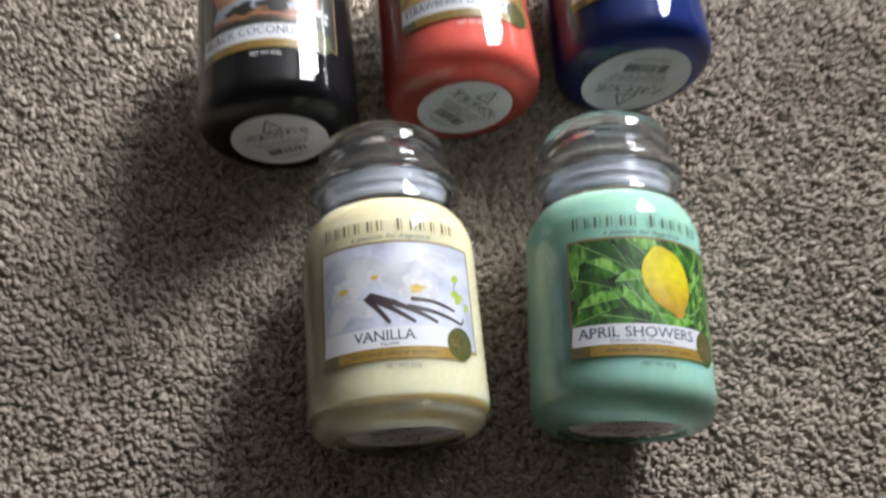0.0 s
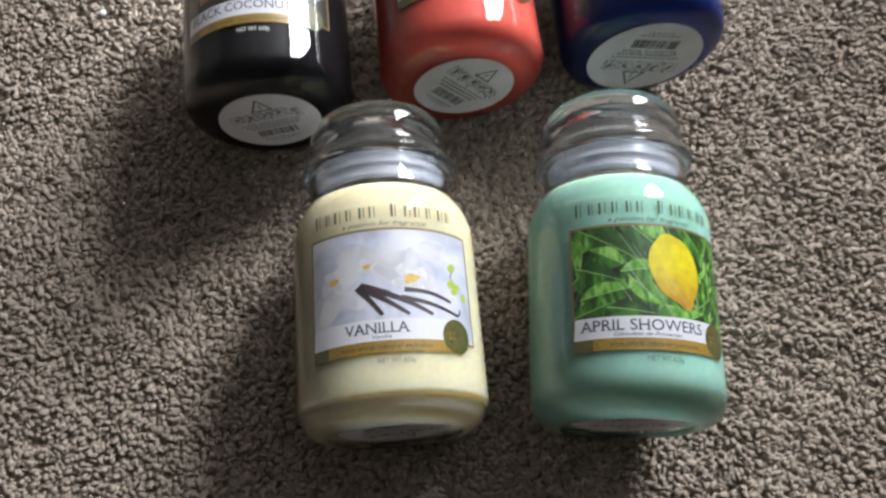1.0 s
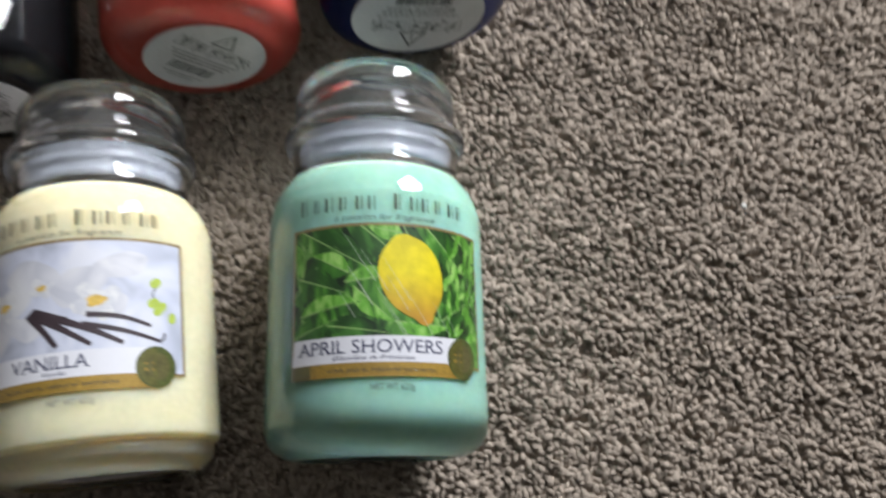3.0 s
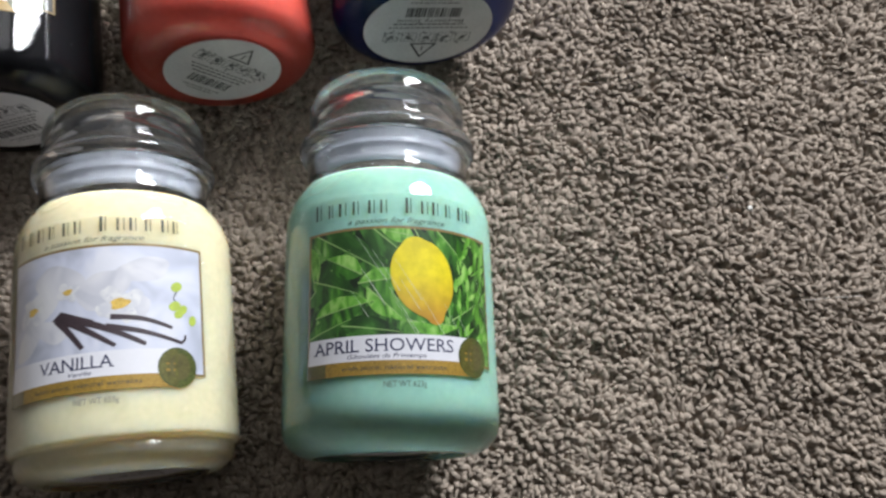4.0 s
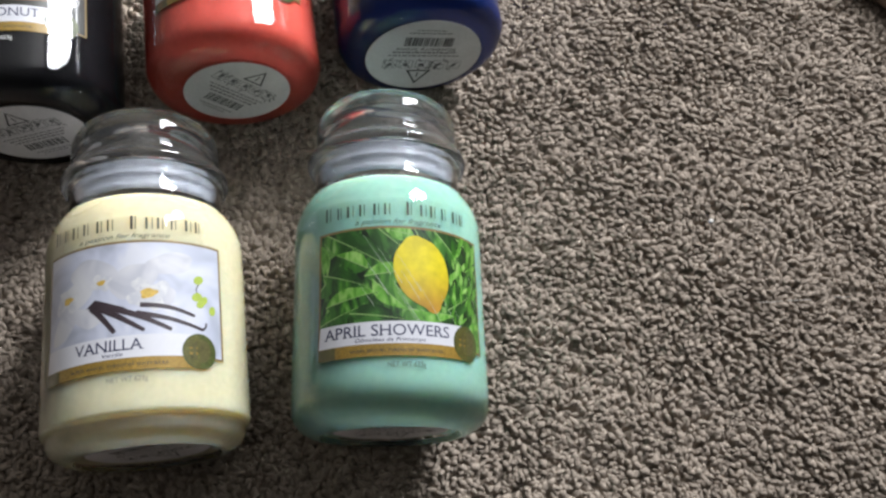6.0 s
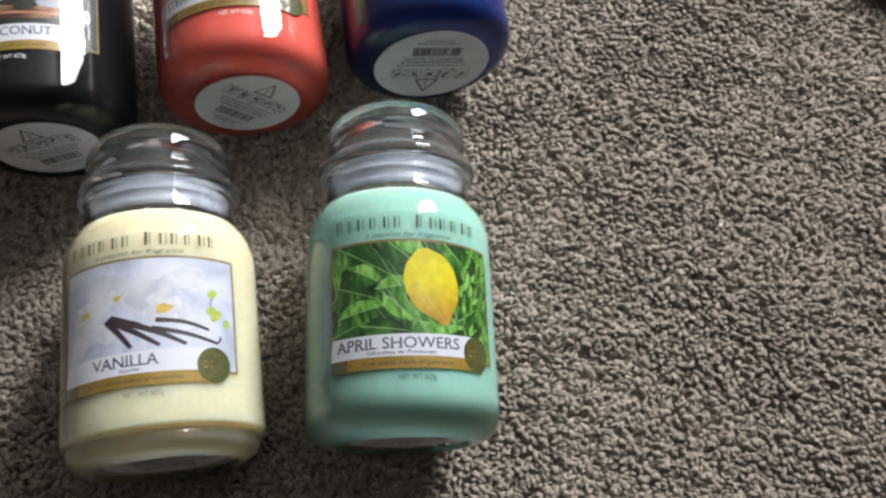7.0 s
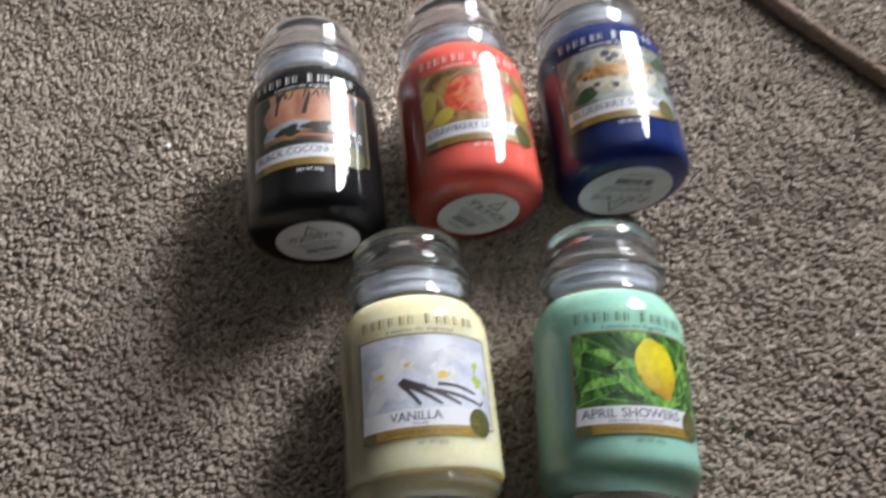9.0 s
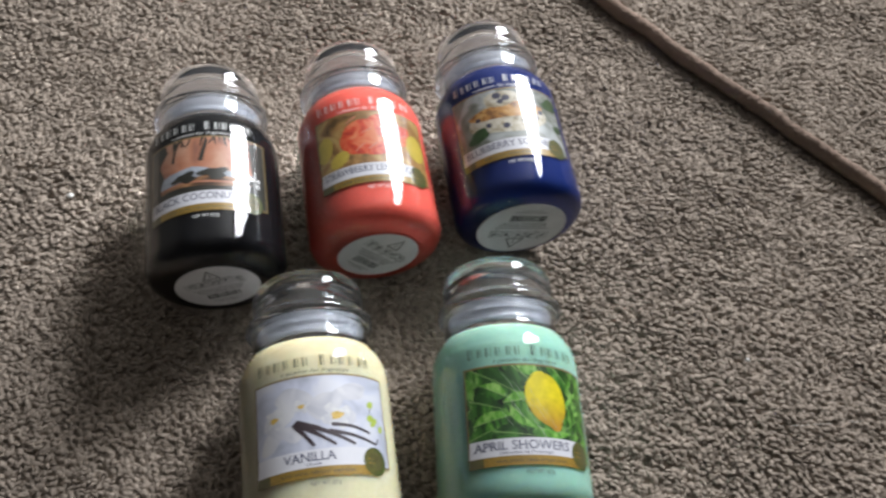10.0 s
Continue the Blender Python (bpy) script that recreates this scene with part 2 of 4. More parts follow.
def pile(x0, x1, y0, y1, step, seed, size=1.0, sides=5, spare=None):
    rng = np.random.default_rng(seed)
    gx, gy = np.meshgrid(np.arange(x0, x1, step), np.arange(y0, y1, step))
    px = gx.ravel() + rng.uniform(-0.5, 0.5, gx.size) * step
    py = gy.ravel() + rng.uniform(-0.5, 0.5, gx.size) * step
    if spare:
        # leaves out the near stretch and thins away at the outer edge
        edge = np.minimum(np.minimum(px - x0, x1 - px), np.minimum(py - y0, y1 - py))
        keep = ~((px > spare[0]) & (px < spare[1]) & (py > spare[2]) & (py < spare[3])) & (rng.random(px.size) < edge / 0.3)
        px, py = px[keep], py[keep]
    n = px.size
    # slow drift of the lean, so that the pile lies in soft swathes
    drift = 1.3 * np.sin(px * 21 + 2 * np.sin(py * 17)) + 1.1 * np.sin(py * 27 + 1.7 * np.sin(px * 23 + 1))
    way = drift + 1.4 * patches(px, py, 0.013, rng) + rng.normal(0, 0.9, n)
    lean = rng.uniform(0.35, 1.35, n)
    high = rng.uniform(0.0064, 0.0084, n) * (1 + 0.12 * np.sin(px * 60 + py * 45) * np.sin(py * 70 - px * 31)) * (1 + 0.15 * patches(px, py, 0.008, rng))
    near = np.full(n, 1.0)
    for a, b in zip(CORD_LINE, CORD_LINE[1:]):
        d = (b - a) / np.hypot(*(b - a))
        along = np.clip((px - a[0]) * d[0] + (py - a[1]) * d[1], 0, np.hypot(*(b - a)))
        near = np.minimum(near, np.hypot(px - a[0] - along * d[0], py - a[1] - along * d[1]))
    high = np.where(near < 0.0125, high * 0.62, high)
    fat = rng.uniform(0.0015, 0.0029, n) * size
    levels = [(0.0, 0.9), (0.55, 1.1), (0.88, 0.82)]
    twist = rng.uniform(0, 6.28, n)
    verts = np.empty((n, sides * len(levels) + 1, 3))
    for k, (h, w) in enumerate(levels):
        cx = px + np.cos(way) * lean * high * h ** 1.6
        cy = py + np.sin(way) * lean * high * h ** 1.6
        cz = -0.0075 + high * h * (1 - 0.20 * lean * h)
        for s in range(sides):
            a = twist + 2 * math.pi * s / sides + 0.8 * h
            squash = 0.35 + 1.15 * rng.random(n)
            verts[:, k * sides + s, 0] = cx + np.cos(a) * fat * w * squash
            verts[:, k * sides + s, 1] = cy + np.sin(a) * fat * w * squash
            verts[:, k * sides + s, 2] = cz + rng.normal(0, 0.0008, n) * h - 0.35 * lean * fat * w * np.cos(a - way)
    verts[:, -1, 0] = px + np.cos(way) * lean * high * 1.06
    verts[:, -1, 1] = py + np.sin(way) * lean * high * 1.06
    verts[:, -1, 2] = -0.0075 + high * (1 - 0.20 * lean)
    tris = []
    for k in range(len(levels) - 1):
        for s in range(sides):
            a, b = k * sides + s, k * sides + (s + 1) % sides
            tris += [(a, b, b + sides), (a, b + sides, a + sides)]
    for s in range(sides):
        a, b = 2 * sides + s, 2 * sides + (s + 1) % sides
        tris.append((a, b, 3 * sides))
    tris = np.array(tris)
    faces = (tris[None] + (np.arange(n) * (sides * 3 + 1))[:, None, None]).reshape(-1, 3)
    me = bpy.data.meshes.new("carpet_pile")
    me.vertices.add(verts.shape[0] * verts.shape[1])
    me.vertices.foreach_set("co", verts.ravel())
    me.loops.add(faces.size)
    me.loops.foreach_set("vertex_index", faces.ravel().astype(np.int32))
    me.polygons.add(len(faces))
    me.polygons.foreach_set("loop_start", np.arange(0, faces.size, 3, dtype=np.int32))
    me.update(calc_edges=True)
    return me


carpet = link("carpet_pile", pile(-0.57, 0.56, -0.18, 0.56, 0.00268, 3, sides=4), PILE)
tagged(carpet, "taupe twisted carpet tufts, trodden in soft swathes", "carpet pile", kind="stuff")
NEAR = (-0.57, 0.56, -0.18, 0.56)
outer = link("carpet_pile", pile(-1.3, 1.3, -0.9, 1.3, 0.0110, 4, 3.0, 3, NEAR), PILE)
tagged(outer, "taupe twisted carpet tufts, thick and even", "carpet pile", kind="stuff")

# ---- cord lying across the carpet ----


def cord(points, radius, sides=26):
    bm = bmesh.new()
    path = rounded(points, 90)
    rings = []
    for i, (x, y) in enumerate(path):
        a, b = path[max(i - 1, 0)], path[min(i + 1, len(path) - 1)]
        d = Vector((b[0] - a[0], b[1] - a[1], 0)).normalized()
        side = Vector((-d.y, d.x, 0))
        r = radius * (1 + 0.14 * noise.noise((x * 70, y * 70, 0)) + 0.07 * noise.noise((x * 200, y * 200, 3)))
        c = Vector((x, y, radius * 1.15 - 0.0036)) + side * 0.0026 * noise.noise((x * 30, y * 30, 4))
        ring_pts = []
        for q in [2 * math.pi * k / sides for k in range(sides)]:
            out = side * math.cos(q) + Vector((0, 0, 1.15 * math.sin(q)))
            p = c + out * r
            fuzz = 0.0009 * noise.noise(p * 300) + 0.0007 * noise.noise(p * 900)
            ring_pts.append(bm.verts.new(p + out * fuzz))
        rings.append(ring_pts)
    for a, b in zip(rings, rings[1:]):
        for k in range(sides):
            bm.faces.new((a[k], a[(k + 1) % sides], b[(k + 1) % sides], b[k]))
    bm.faces.new(rings[0]), bm.faces.new(rings[-1])
    bmesh.ops.recalc_face_normals(bm, faces=bm.faces)
    return bm


cord_ob = finish("cord", cord([(x, y) for x, y in CORD_LINE.tolist()], 0.0070), CORD, smooth=True)
tagged(cord_ob, "fuzzy taupe fabric-covered cord lying across the carpet", "cord")

# ---- candle jars ----
R = 0.0533
OUTER = rounded([(0.0005, 0.0), (0.0003, 0.030), (0.0001, 0.0365), (0.0013, 0.0430), (0.0052, 0.0495), (0.0108, 0.0526), (0.018, 0.0533), (0.060, 0.0533), (0.110, 0.0533),
                 (0.1195, 0.0525), (0.1270, 0.0500), (0.1325, 0.0466), (0.1365, 0.0438), (0.1405, 0.0426), (0.1510, 0.0424), (0.1535, 0.0438), (0.1560, 0.0440), (0.1573, 0.0425)])
INNER = rounded([(0.1573, 0.0412), (0.151, 0.0398), (0.1415, 0.0399), (0.1370, 0.0412), (0.1320, 0.0440), (0.126, 0.0470), (0.118, 0.0494), (0.108, 0.0500),
                 (0.060, 0.0500), (0.026, 0.0498), (0.020, 0.0480), (0.0165, 0.0435), (0.0155, 0.03), (0.0155, 0.0)])
# the pale jars have a hollowed foot, the cream one with a step
PUNT = [(0.0042, 0.0), (0.0042, 0.030), (0.0036, 0.0345), (0.0010, 0.0372), (0.0001, 0.0392)]     # the hollow under a jar
STEPPED = rounded(PUNT + [(0.0012, 0.0435), (0.0050, 0.0486), (0.0098, 0.0505), (0.0116, 0.0500), (0.0124, 0.0503), (0.0136, 0.0524), (0.0165, 0.0533)], 4) + [
    p for p in OUTER if p[0] > 0.02]
HOLLOW = rounded(PUNT + [(0.0014, 0.0440), (0.0052, 0.0495), (0.0108, 0.0526), (0.018, 0.0533)], 4) + [p for p in OUTER if p[0] > 0.02]


def body_mesh(profile):
    me = bpy.data.meshes.new("jar_body")
    bm = lathe(profile + INNER)
    bm.to_mesh(me)
    bm.free()
    me.shade_smooth()
    me.materials.append(GLASS)
    return me


BODY_MESHES = {"plain": body_mesh(OUTER), "hollow": body_mesh(HOLLOW), "stepped": body_mesh(STEPPED)}

LID_OUT = rounded([(0.1430, 0.0378), (0.1562, 0.0380), (0.1563, 0.0445), (0.1572, 0.0466), (0.1600, 0.0473), (0.1626, 0.0462), (0.1646, 0.0432), (0.1685, 0.0414), (0.1760, 0.0422),
                   (0.1835, 0.0421), (0.1895, 0.0402), (0.1938, 0.0364), (0.1962, 0.0290), (0.1972, 0.018), (0.1974, 0.0)], 4)
LID_IN = rounded([(0.1895, 0.0), (0.1892, 0.014), (0.1878, 0.0235), (0.1842, 0.0305), (0.1790, 0.0345), (0.1730, 0.0355), (0.1680, 0.0350), (0.161, 0.0342), (0.1430, 0.0342)], 4)
LID_MESH = bpy.data.meshes.new("jar_lid")
bm = lathe(LID_OUT + LID_IN, closed=True)
bm.to_mesh(LID_MESH)
bm.free()
LID_MESH.shade_smooth()
LID_MESH.materials.append(LID_GLASS)

ring = rounded([(0.1405, 0.0382), (0.1425, 0.0394), (0.1450, 0.0386), (0.1480, 0.0385), (0.1505, 0.0396), (0.1530, 0.0386), (0.1560, 0.0388), (0.1575, 0.0394)], 4)
SEAL_MESH = bpy.data.meshes.new("seal_ring")
bm = lathe(ring + [(0.1578, 0.0381), (0.1405, 0.0381)], closed=True)
bm.to_mesh(SEAL_MESH)
bm.free()
SEAL_MESH.shade_smooth()
SEAL_MESH.materials.append(SEAL)


def wrap(bm, centre, lift, radius=R):
    """Bends a flat print (u across, v along the jar) round the glass."""
    for v in bm.verts:
        a = radians(centre) + v.co.x / radius
        r = radius + lift + v.co.z
        v.co = (r * math.sin(a), v.co.y, r * math.cos(a))
    return bm


def cut(bm, step=0.004, span=0.06):
    """Splits wide faces so that they follow the bend."""
    k = -span
    while k < span:
        bmesh.ops.bisect_plane(bm, geom=bm.verts[:] + bm.edges[:] + bm.faces[:], plane_co=(k, 0, 0), plane_no=(1, 0, 0))
        k += step
    return bm


def clip(bm, u0, u1, v0, v1):
    for co, no in (((u0, 0, 0), (-1, 0, 0)), ((u1, 0, 0), (1, 0, 0)), ((0, v0, 0), (0, -1, 0)), ((0, v1, 0), (0, 1, 0))):
        bmesh.ops.bisect_plane(bm, geom=bm.verts[:] + bm.edges[:] + bm.faces[:], plane_co=co, plane_no=no, clear_outer=True)
    return bm


def polygon(bm, points, z=0.0):
    f = bm.faces.new([bm.verts.new((x, y, z)) for x, y in points])
    f.normal_update()
    if f.normal.z < 0:
        f.normal_flip()
    return f


def flat(*shapes):
    bm = bmesh.new()
    for k, pts in enumerate(shapes):
        polygon(bm, pts, k * 0.000001)
    bmesh.ops.triangulate(bm, faces=bm.faces)
    return bm


def rect(u0, u1, v0, v1):
    return [(u0, v0), (u1, v0), (u1, v1), (u0, v1)]


def oval(u, v, a, b, turn=0.0, n=28, point=0.0, wobble=0.0):
    """An ellipse, drawn out to a tip at its far end by point."""
    out = []
    for k in range(n):
        q = 2 * math.pi * k / n
        w = 1 + wobble * math.sin(3 * q + u * 900) + wobble * 0.6 * math.sin(5 * q + v * 700)
        x, y = a * math.cos(q) * w, b * math.sin(q) * w
        if point and math.cos(q) > 0.6:
            x *= 1 + point * ((math.cos(q) - 0.6) / 0.4) ** 2
            y *= 1 - 0.4 * ((math.cos(q) - 0.6) / 0.4)
        c, s = math.cos(turn), math.sin(turn)
        out.append((u + x * c - y * s, v + x * s + y * c))
    return out


def leaf(u, v, length, width, turn):
    pts = []
    for k in range(9):
        t = k / 8
        pts.append((length * t, width * math.sin(math.pi * t ** 0.8)))
    for k in range(7, 0, -1):
        t = k / 8
        pts.append((length * t, -width * math.sin(math.pi * t ** 0.8)))
    c, s = math.cos(turn), math.sin(turn)
    return [(u + x * c - y * s, v + x * s + y * c) for x, y in pts]


def stroke(points, w0, w1):
    """A tapering stroke along points."""
    left, right = [], []
    for i, (x, y) in enumerate(points):
        a, b = points[max(i - 1, 0)], points[min(i + 1, len(points) - 1)]
        d = math.hypot(b[0] - a[0], b[1] - a[1])
        nx, ny = -(b[1] - a[1]) / d, (b[0] - a[0]) / d
        w = (w0 + (w1 - w0) * i / (len(points) - 1)) / 2
        left.append((x + nx * w, y + ny * w))
        right.append((x - nx * w, y - ny * w))
    return left + right[::-1]


def lettering(text, u0, u1, v, high, slant=0.0, serif=False):
    """A line of words from u0 to u1, its capitals high metres tall, as a flat bmesh."""
    curve = bpy.data.curves.new("words", "FONT")
    curve.body, curve.size, curve.resolution_u, curve.shear = text, 1.0, 3, slant
    ob = new("words", curve)
    me = bpy.data.meshes.new_from_object(ob.evaluated_get(bpy.context.evaluated_depsgraph_get()))
    bpy.data.objects.remove(ob)
    bpy.data.curves.remove(curve)
    bm = bmesh.new()
    bm.from_mesh(me)
    bpy.data.meshes.remove(me)
    lo, hi = min(p.co.x for p in bm.verts), max(p.co.x for p in bm.verts)
    for p in bm.verts:
        p.co = (u0 + (p.co.x - lo) / (hi - lo) * (u1 - u0), v + p.co.y * high / 0.7, 0)
    if serif:
        # small feet under and over every straight stem
        for level, lift in ((v, 0.0), (v + high, -0.075 * high)):
            ends = sorted(p.co.x for p in bm.verts if abs(p.co.y - level) < 0.02 * high)
            stems = []
            for x in ends:
                if stems and x - stems[-1][1] < 0.24 * high:
                    stems[-1][1] = x
                else:
                    stems.append([x, x])
            for a, b in stems:
                if b - a > 0.04 * high:
                    polygon(bm, rect(a - 0.11 * high, b + 0.11 * high, level + lift, level + lift + 0.075 * high), 0.000002)
    for f in bm.faces:
        f.normal_update()
        if f.normal.z < 0:
            f.normal_flip()
    return bm


def maker_mark(u0, u1, v, high):
    """The maker's mark as plain upright bars, six groups, a gap, six groups; each a thick bar beside a thin one."""
    step = (u1 - u0) / 12.7
    for k in range(12):
        u = u0 + step * (k + (0.7 if k > 5 else 0))
        h = high * (1.12 if k in (0, 6) else 0.96)
        wide = step * (0.17, 0.13, 0.19, 0.15)[k % 4]
        near = u + step * (0.10, 0.22, 0.06)[k % 3]
        thin = near + wide + step * (0.26, 0.16, 0.30, 0.22, 0.20)[k % 5]
        yield flat(rect(near, near + wide, v, v + h), rect(thin, thin + step * 0.07, v, v + h))


PW, PV0, PV1 = 0.0478, 0.0385, 0.0995     # half width, foot and head of the printed picture


def base_label(jar, centre, dv, ground, mark_ink, words, words_u, second, net_ink):
    """The paper label round a jar: border, picture ground, banner, gold band, seal and words. Returns the label part."""
    def put(name, bm, mat, lift, label=""):
        return part(name, wrap(cut(bm), centre, lift), mat, lab, label, True)
    sheet = flat(rect(-PW - 0.0013, PW + 0.0013, PV0 + dv - 0.0011, PV1 + dv + 0.0013))
    lab = part("label", wrap(cut(sheet), centre, 0.00012), GOLD_EDGE, jar, "printed paper label with a gold border", True)
    put("picture", flat(rect(-PW, PW, PV0 + dv, PV1 + dv)), ground, 0.00017)
    put("banner", flat([(-PW - 0.0005, PV0 + dv), (PW - 0.012, PV0 + dv), (PW - 0.009, PV0 + 0.0115 + dv), (-PW + 0.0005, PV0 + 0.0112 + dv)]), BANNER, 0.00042, "white name banner")
    put("band", flat(rect(-PW - 0.0008, PW - 0.012, PV0 - 0.0062 + dv, PV0 + dv)), GOLD, 0.00042, "gold band with small lettering")
    put("band_end", flat(rect(-PW - 0.0009, -PW + 0.010, PV0 - 0.0064 + dv, PV0 - 0.0002 + dv)), DARK_GOLD, 0.00046)
    put("seal", flat(oval(0.0342, 0.0412 + dv, 0.0094, 0.0094, n=36)), SEAL_PRINT, 0.00046, "round green and gold seal")
    put("seal_emblem", flat([p for p in oval(0.0342, 0.0412 + dv, 0.0086, 0.0086, n=36) if p[0] <= 0.0344]), OLIVE_GOLD, 0.00048)
    put("seal_emblem", flat(oval(0.0352, 0.0415 + dv, 0.0052, 0.0062, n=18)), DARK_GOLD, 0.00050)
    put("seal_emblem", flat(rect(0.0285, 0.0330, 0.0395 + dv, 0.0406 + dv), rect(0.0285, 0.0330, 0.0425 + dv, 0.0433 + dv)), GOLD, 0.00050)
    for block in maker_mark(-0.0455, 0.0400, 0.1072 + dv, 0.0068):
        put("maker_mark", block, mark_ink, 0.00008)
    put("lettering", lettering("a passion for fragrance", -0.0270, 0.0200, 0.1024 + dv, 0.0027, 0.35), mark_ink, 0.00008)
    put("lettering", lettering(words, *words_u, 0.0425 + dv, 0.0058, serif=True), NAVY_PRINT, 0.00048)
    if second:
        put("lettering", lettering(second[0], second[1], second[2], 0.0396 + dv, 0.0019, 0.25), NAVY_PRINT, 0.00048)
    put("lettering", lettering("with pure, natural extracts", -0.030, 0.018, 0.0345 + dv, 0.0019), DARK_PRINT, 0.00048)
    put("lettering", lettering("NET WT 623g", -0.0108, 0.0084, 0.0268 + dv, 0.0027), net_ink, 0.00008)
    return lab, put


def base_sticker(jar, radius, turn, words, inset):
    """The round paper sticker under a jar, with its code bars, warning triangle and unreadable lines."""
    bm = bmesh.new()
    bmesh.ops.create_circle(bm, cap_ends=True, segments=48, radius=radius)
    ext = bmesh.ops.extrude_face_region(bm, geom=bm.faces[:])
    bmesh.ops.translate(bm, vec=(0, 0, 0.0002), verts=[v for v in ext["geom"] if isinstance(v, bmesh.types.BMVert)])
    bmesh.ops.recalc_face_normals(bm, faces=bm.faces)
    frame_m = pose(0, inset - 0.0002, 0, 90, 0, 0) @ pose(0, 0, 0, 0, 0, turn)
    bm.transform(frame_m)
    st = part("base_sticker", bm, PAPER, jar, "round white paper sticker")
    rnd = random.Random(int(radius * 1e5) + int(turn))

    def print_on(name, bm, mat, lift=0.00026):
        bmesh.ops.translate(bm, vec=(0, 0, lift), verts=bm.verts)
        bm.transform(frame_m)
        ob = part(name, bm, mat, st)
        if name in ("barcode", "small_print", "safety_pictogram"):
            tagged(ob, kind="stuff")
    k = radius / 0.032
    u, bars = -0.013 * k, []
    while u < 0.013 * k:
        w = rnd.choice((0.0005, 0.0008, 0.0013))
        bars.append(rect(u, u + w, 0.0095 * k, 0.0172 * k))
        u += w + rnd.choice((0.0004, 0.0005, 0.0009))
    print_on("barcode", flat(*bars), INK)
    c = -0.0185 * k
    tri = [(0.0, c - 0.0085 * k), (0.0072 * k, c + 0.0052 * k), (-0.0072 * k, c + 0.0052 * k)]
    small = [(x * 0.76, c + (y - c) * 0.76 + 0.0002) for x, y in tri]
    bm = bmesh.new()
    a, b = [bm.verts.new((x, y, 0)) for x, y in tri], [bm.verts.new((x, y, 0)) for x, y in small]
    for i in range(3):
        bm.faces.new((a[i], a[(i + 1) % 3], b[(i + 1) % 3], b[i]))
    bmesh.ops.recalc_face_normals(bm, faces=bm.faces)
    print_on("warning_triangle", bm, INK)
    print_on("warning_triangle", flat(rect(-0.0004, 0.0004, c - 0.002 * k, c + 0.0028 * k)), INK)
    lines = []
    for row, (v, half, h) in enumerate(((0.0205, 0.012, 0.0009), (0.0230, 0.008, 0.0008), (0.0060, 0.016, 0.0013), (0.0030, 0.018, 0.0013), (0.0002, 0.020, 0.0010))):
        u = -half * k
        while u < half * k:
            w = rnd.uniform(0.001, 0.0032)
            lines.append(rect(u, min(u + w, half * k), v * k, (v + h) * k))
            u += w + 0.0007
    if words:
        name = lettering(words, 0.0165 * k, -0.0165 * k, 0.0076 * k, -0.0034)
        bmesh.ops.reverse_faces(name, faces=[f for f in name.faces if f.normal.z < 0])
        print_on("lettering", name, INK)
        lines = [q for q in lines if not 0.0045 * k < q[0][1] < 0.008 * k]
    print_on("small_print", flat(*lines), GREY_INK)
    marks = []
    for i in range(5):
        u, v, d = (-0.0215 + 0.0092 * i) * k, -0.0115 * k, 0.0074 * k
        marks += [rect(u, u + d, v, v + 0.0004), rect(u, u + d, v + d, v + d + 0.0004), rect(u, u + 0.0004, v + 0.0004, v + d), rect(u + d, u + d + 0.0004, v, v + d)]
        marks.append(oval(u + d * 0.5, v + d * 0.45, d * 0.16, d * 0.3, rnd.uniform(-1, 1), 10, wobble=0.2))
        marks.append(stroke([(u + d * 0.15, v + d * 0.2), (u + d * 0.8, v + d * 0.85)], 0.0006, 0.0005))
    for i in range(26):
        u, v = rnd.uniform(-0.022, 0.022) * k, rnd.uniform(-0.0125, -0.003) * k
        marks.append(stroke([(u, v), (u + rnd.uniform(-0.003, 0.003), v + rnd.uniform(0.001, 0.003))], 0.0010, 0.0006))
        marks.append(rect(u, u + 0.0016, v - 0.0012, v - 0.0006))
    print_on("safety_pictogram", flat(*marks), GREY_INK)


def wax_profile(outline, foot, head, soft):
    """Fills the jar from foot to head, bonded to the glass just inside its outer face. soft: the radius of its lower edge."""
    if outline is not STEPPED:
        low = rounded([(foot, 0.0), (foot + 0.0001, 0.028), (foot + 0.0012, 0.0360), (foot + 0.0040, 0.0446), (foot + 0.0080, 0.0494), (foot + 0.0125, 0.0516), (foot + 0.0175, 0.0523)], 4)
        side = [(q, r - 0.0009) for q, r in outline if foot + 0.0185 <= q <= head and r > 0.040]
        return low + side + [(head + 0.0004, side[-1][1] - 0.0012), (head + 0.0004, 0.0)]
    side = [(q, r - 0.0009) for q, r in outline if foot + soft <= q <= head and r > 0.040]
    first = side[0][1]
    edge = [(foot + soft * (1 - math.sin(k)), first - soft * (1 - math.cos(k))) for k in (1.5, 1.2, 0.9, 0.6, 0.3)]
    # narrower wax added below foot, standing in for cream light refracted into the glass base
    base_glow = [(0.0062, 0.0), (0.0062, 0.0380), (0.0070, 0.0425), (0.0095, 0.0455), (foot, 0.0462)]
    return base_glow + [(foot, first - soft * 1.2)] + edge + side + [(head + 0.0004, side[-1][1] - 0.0012), (head + 0.0004, 0.0)]


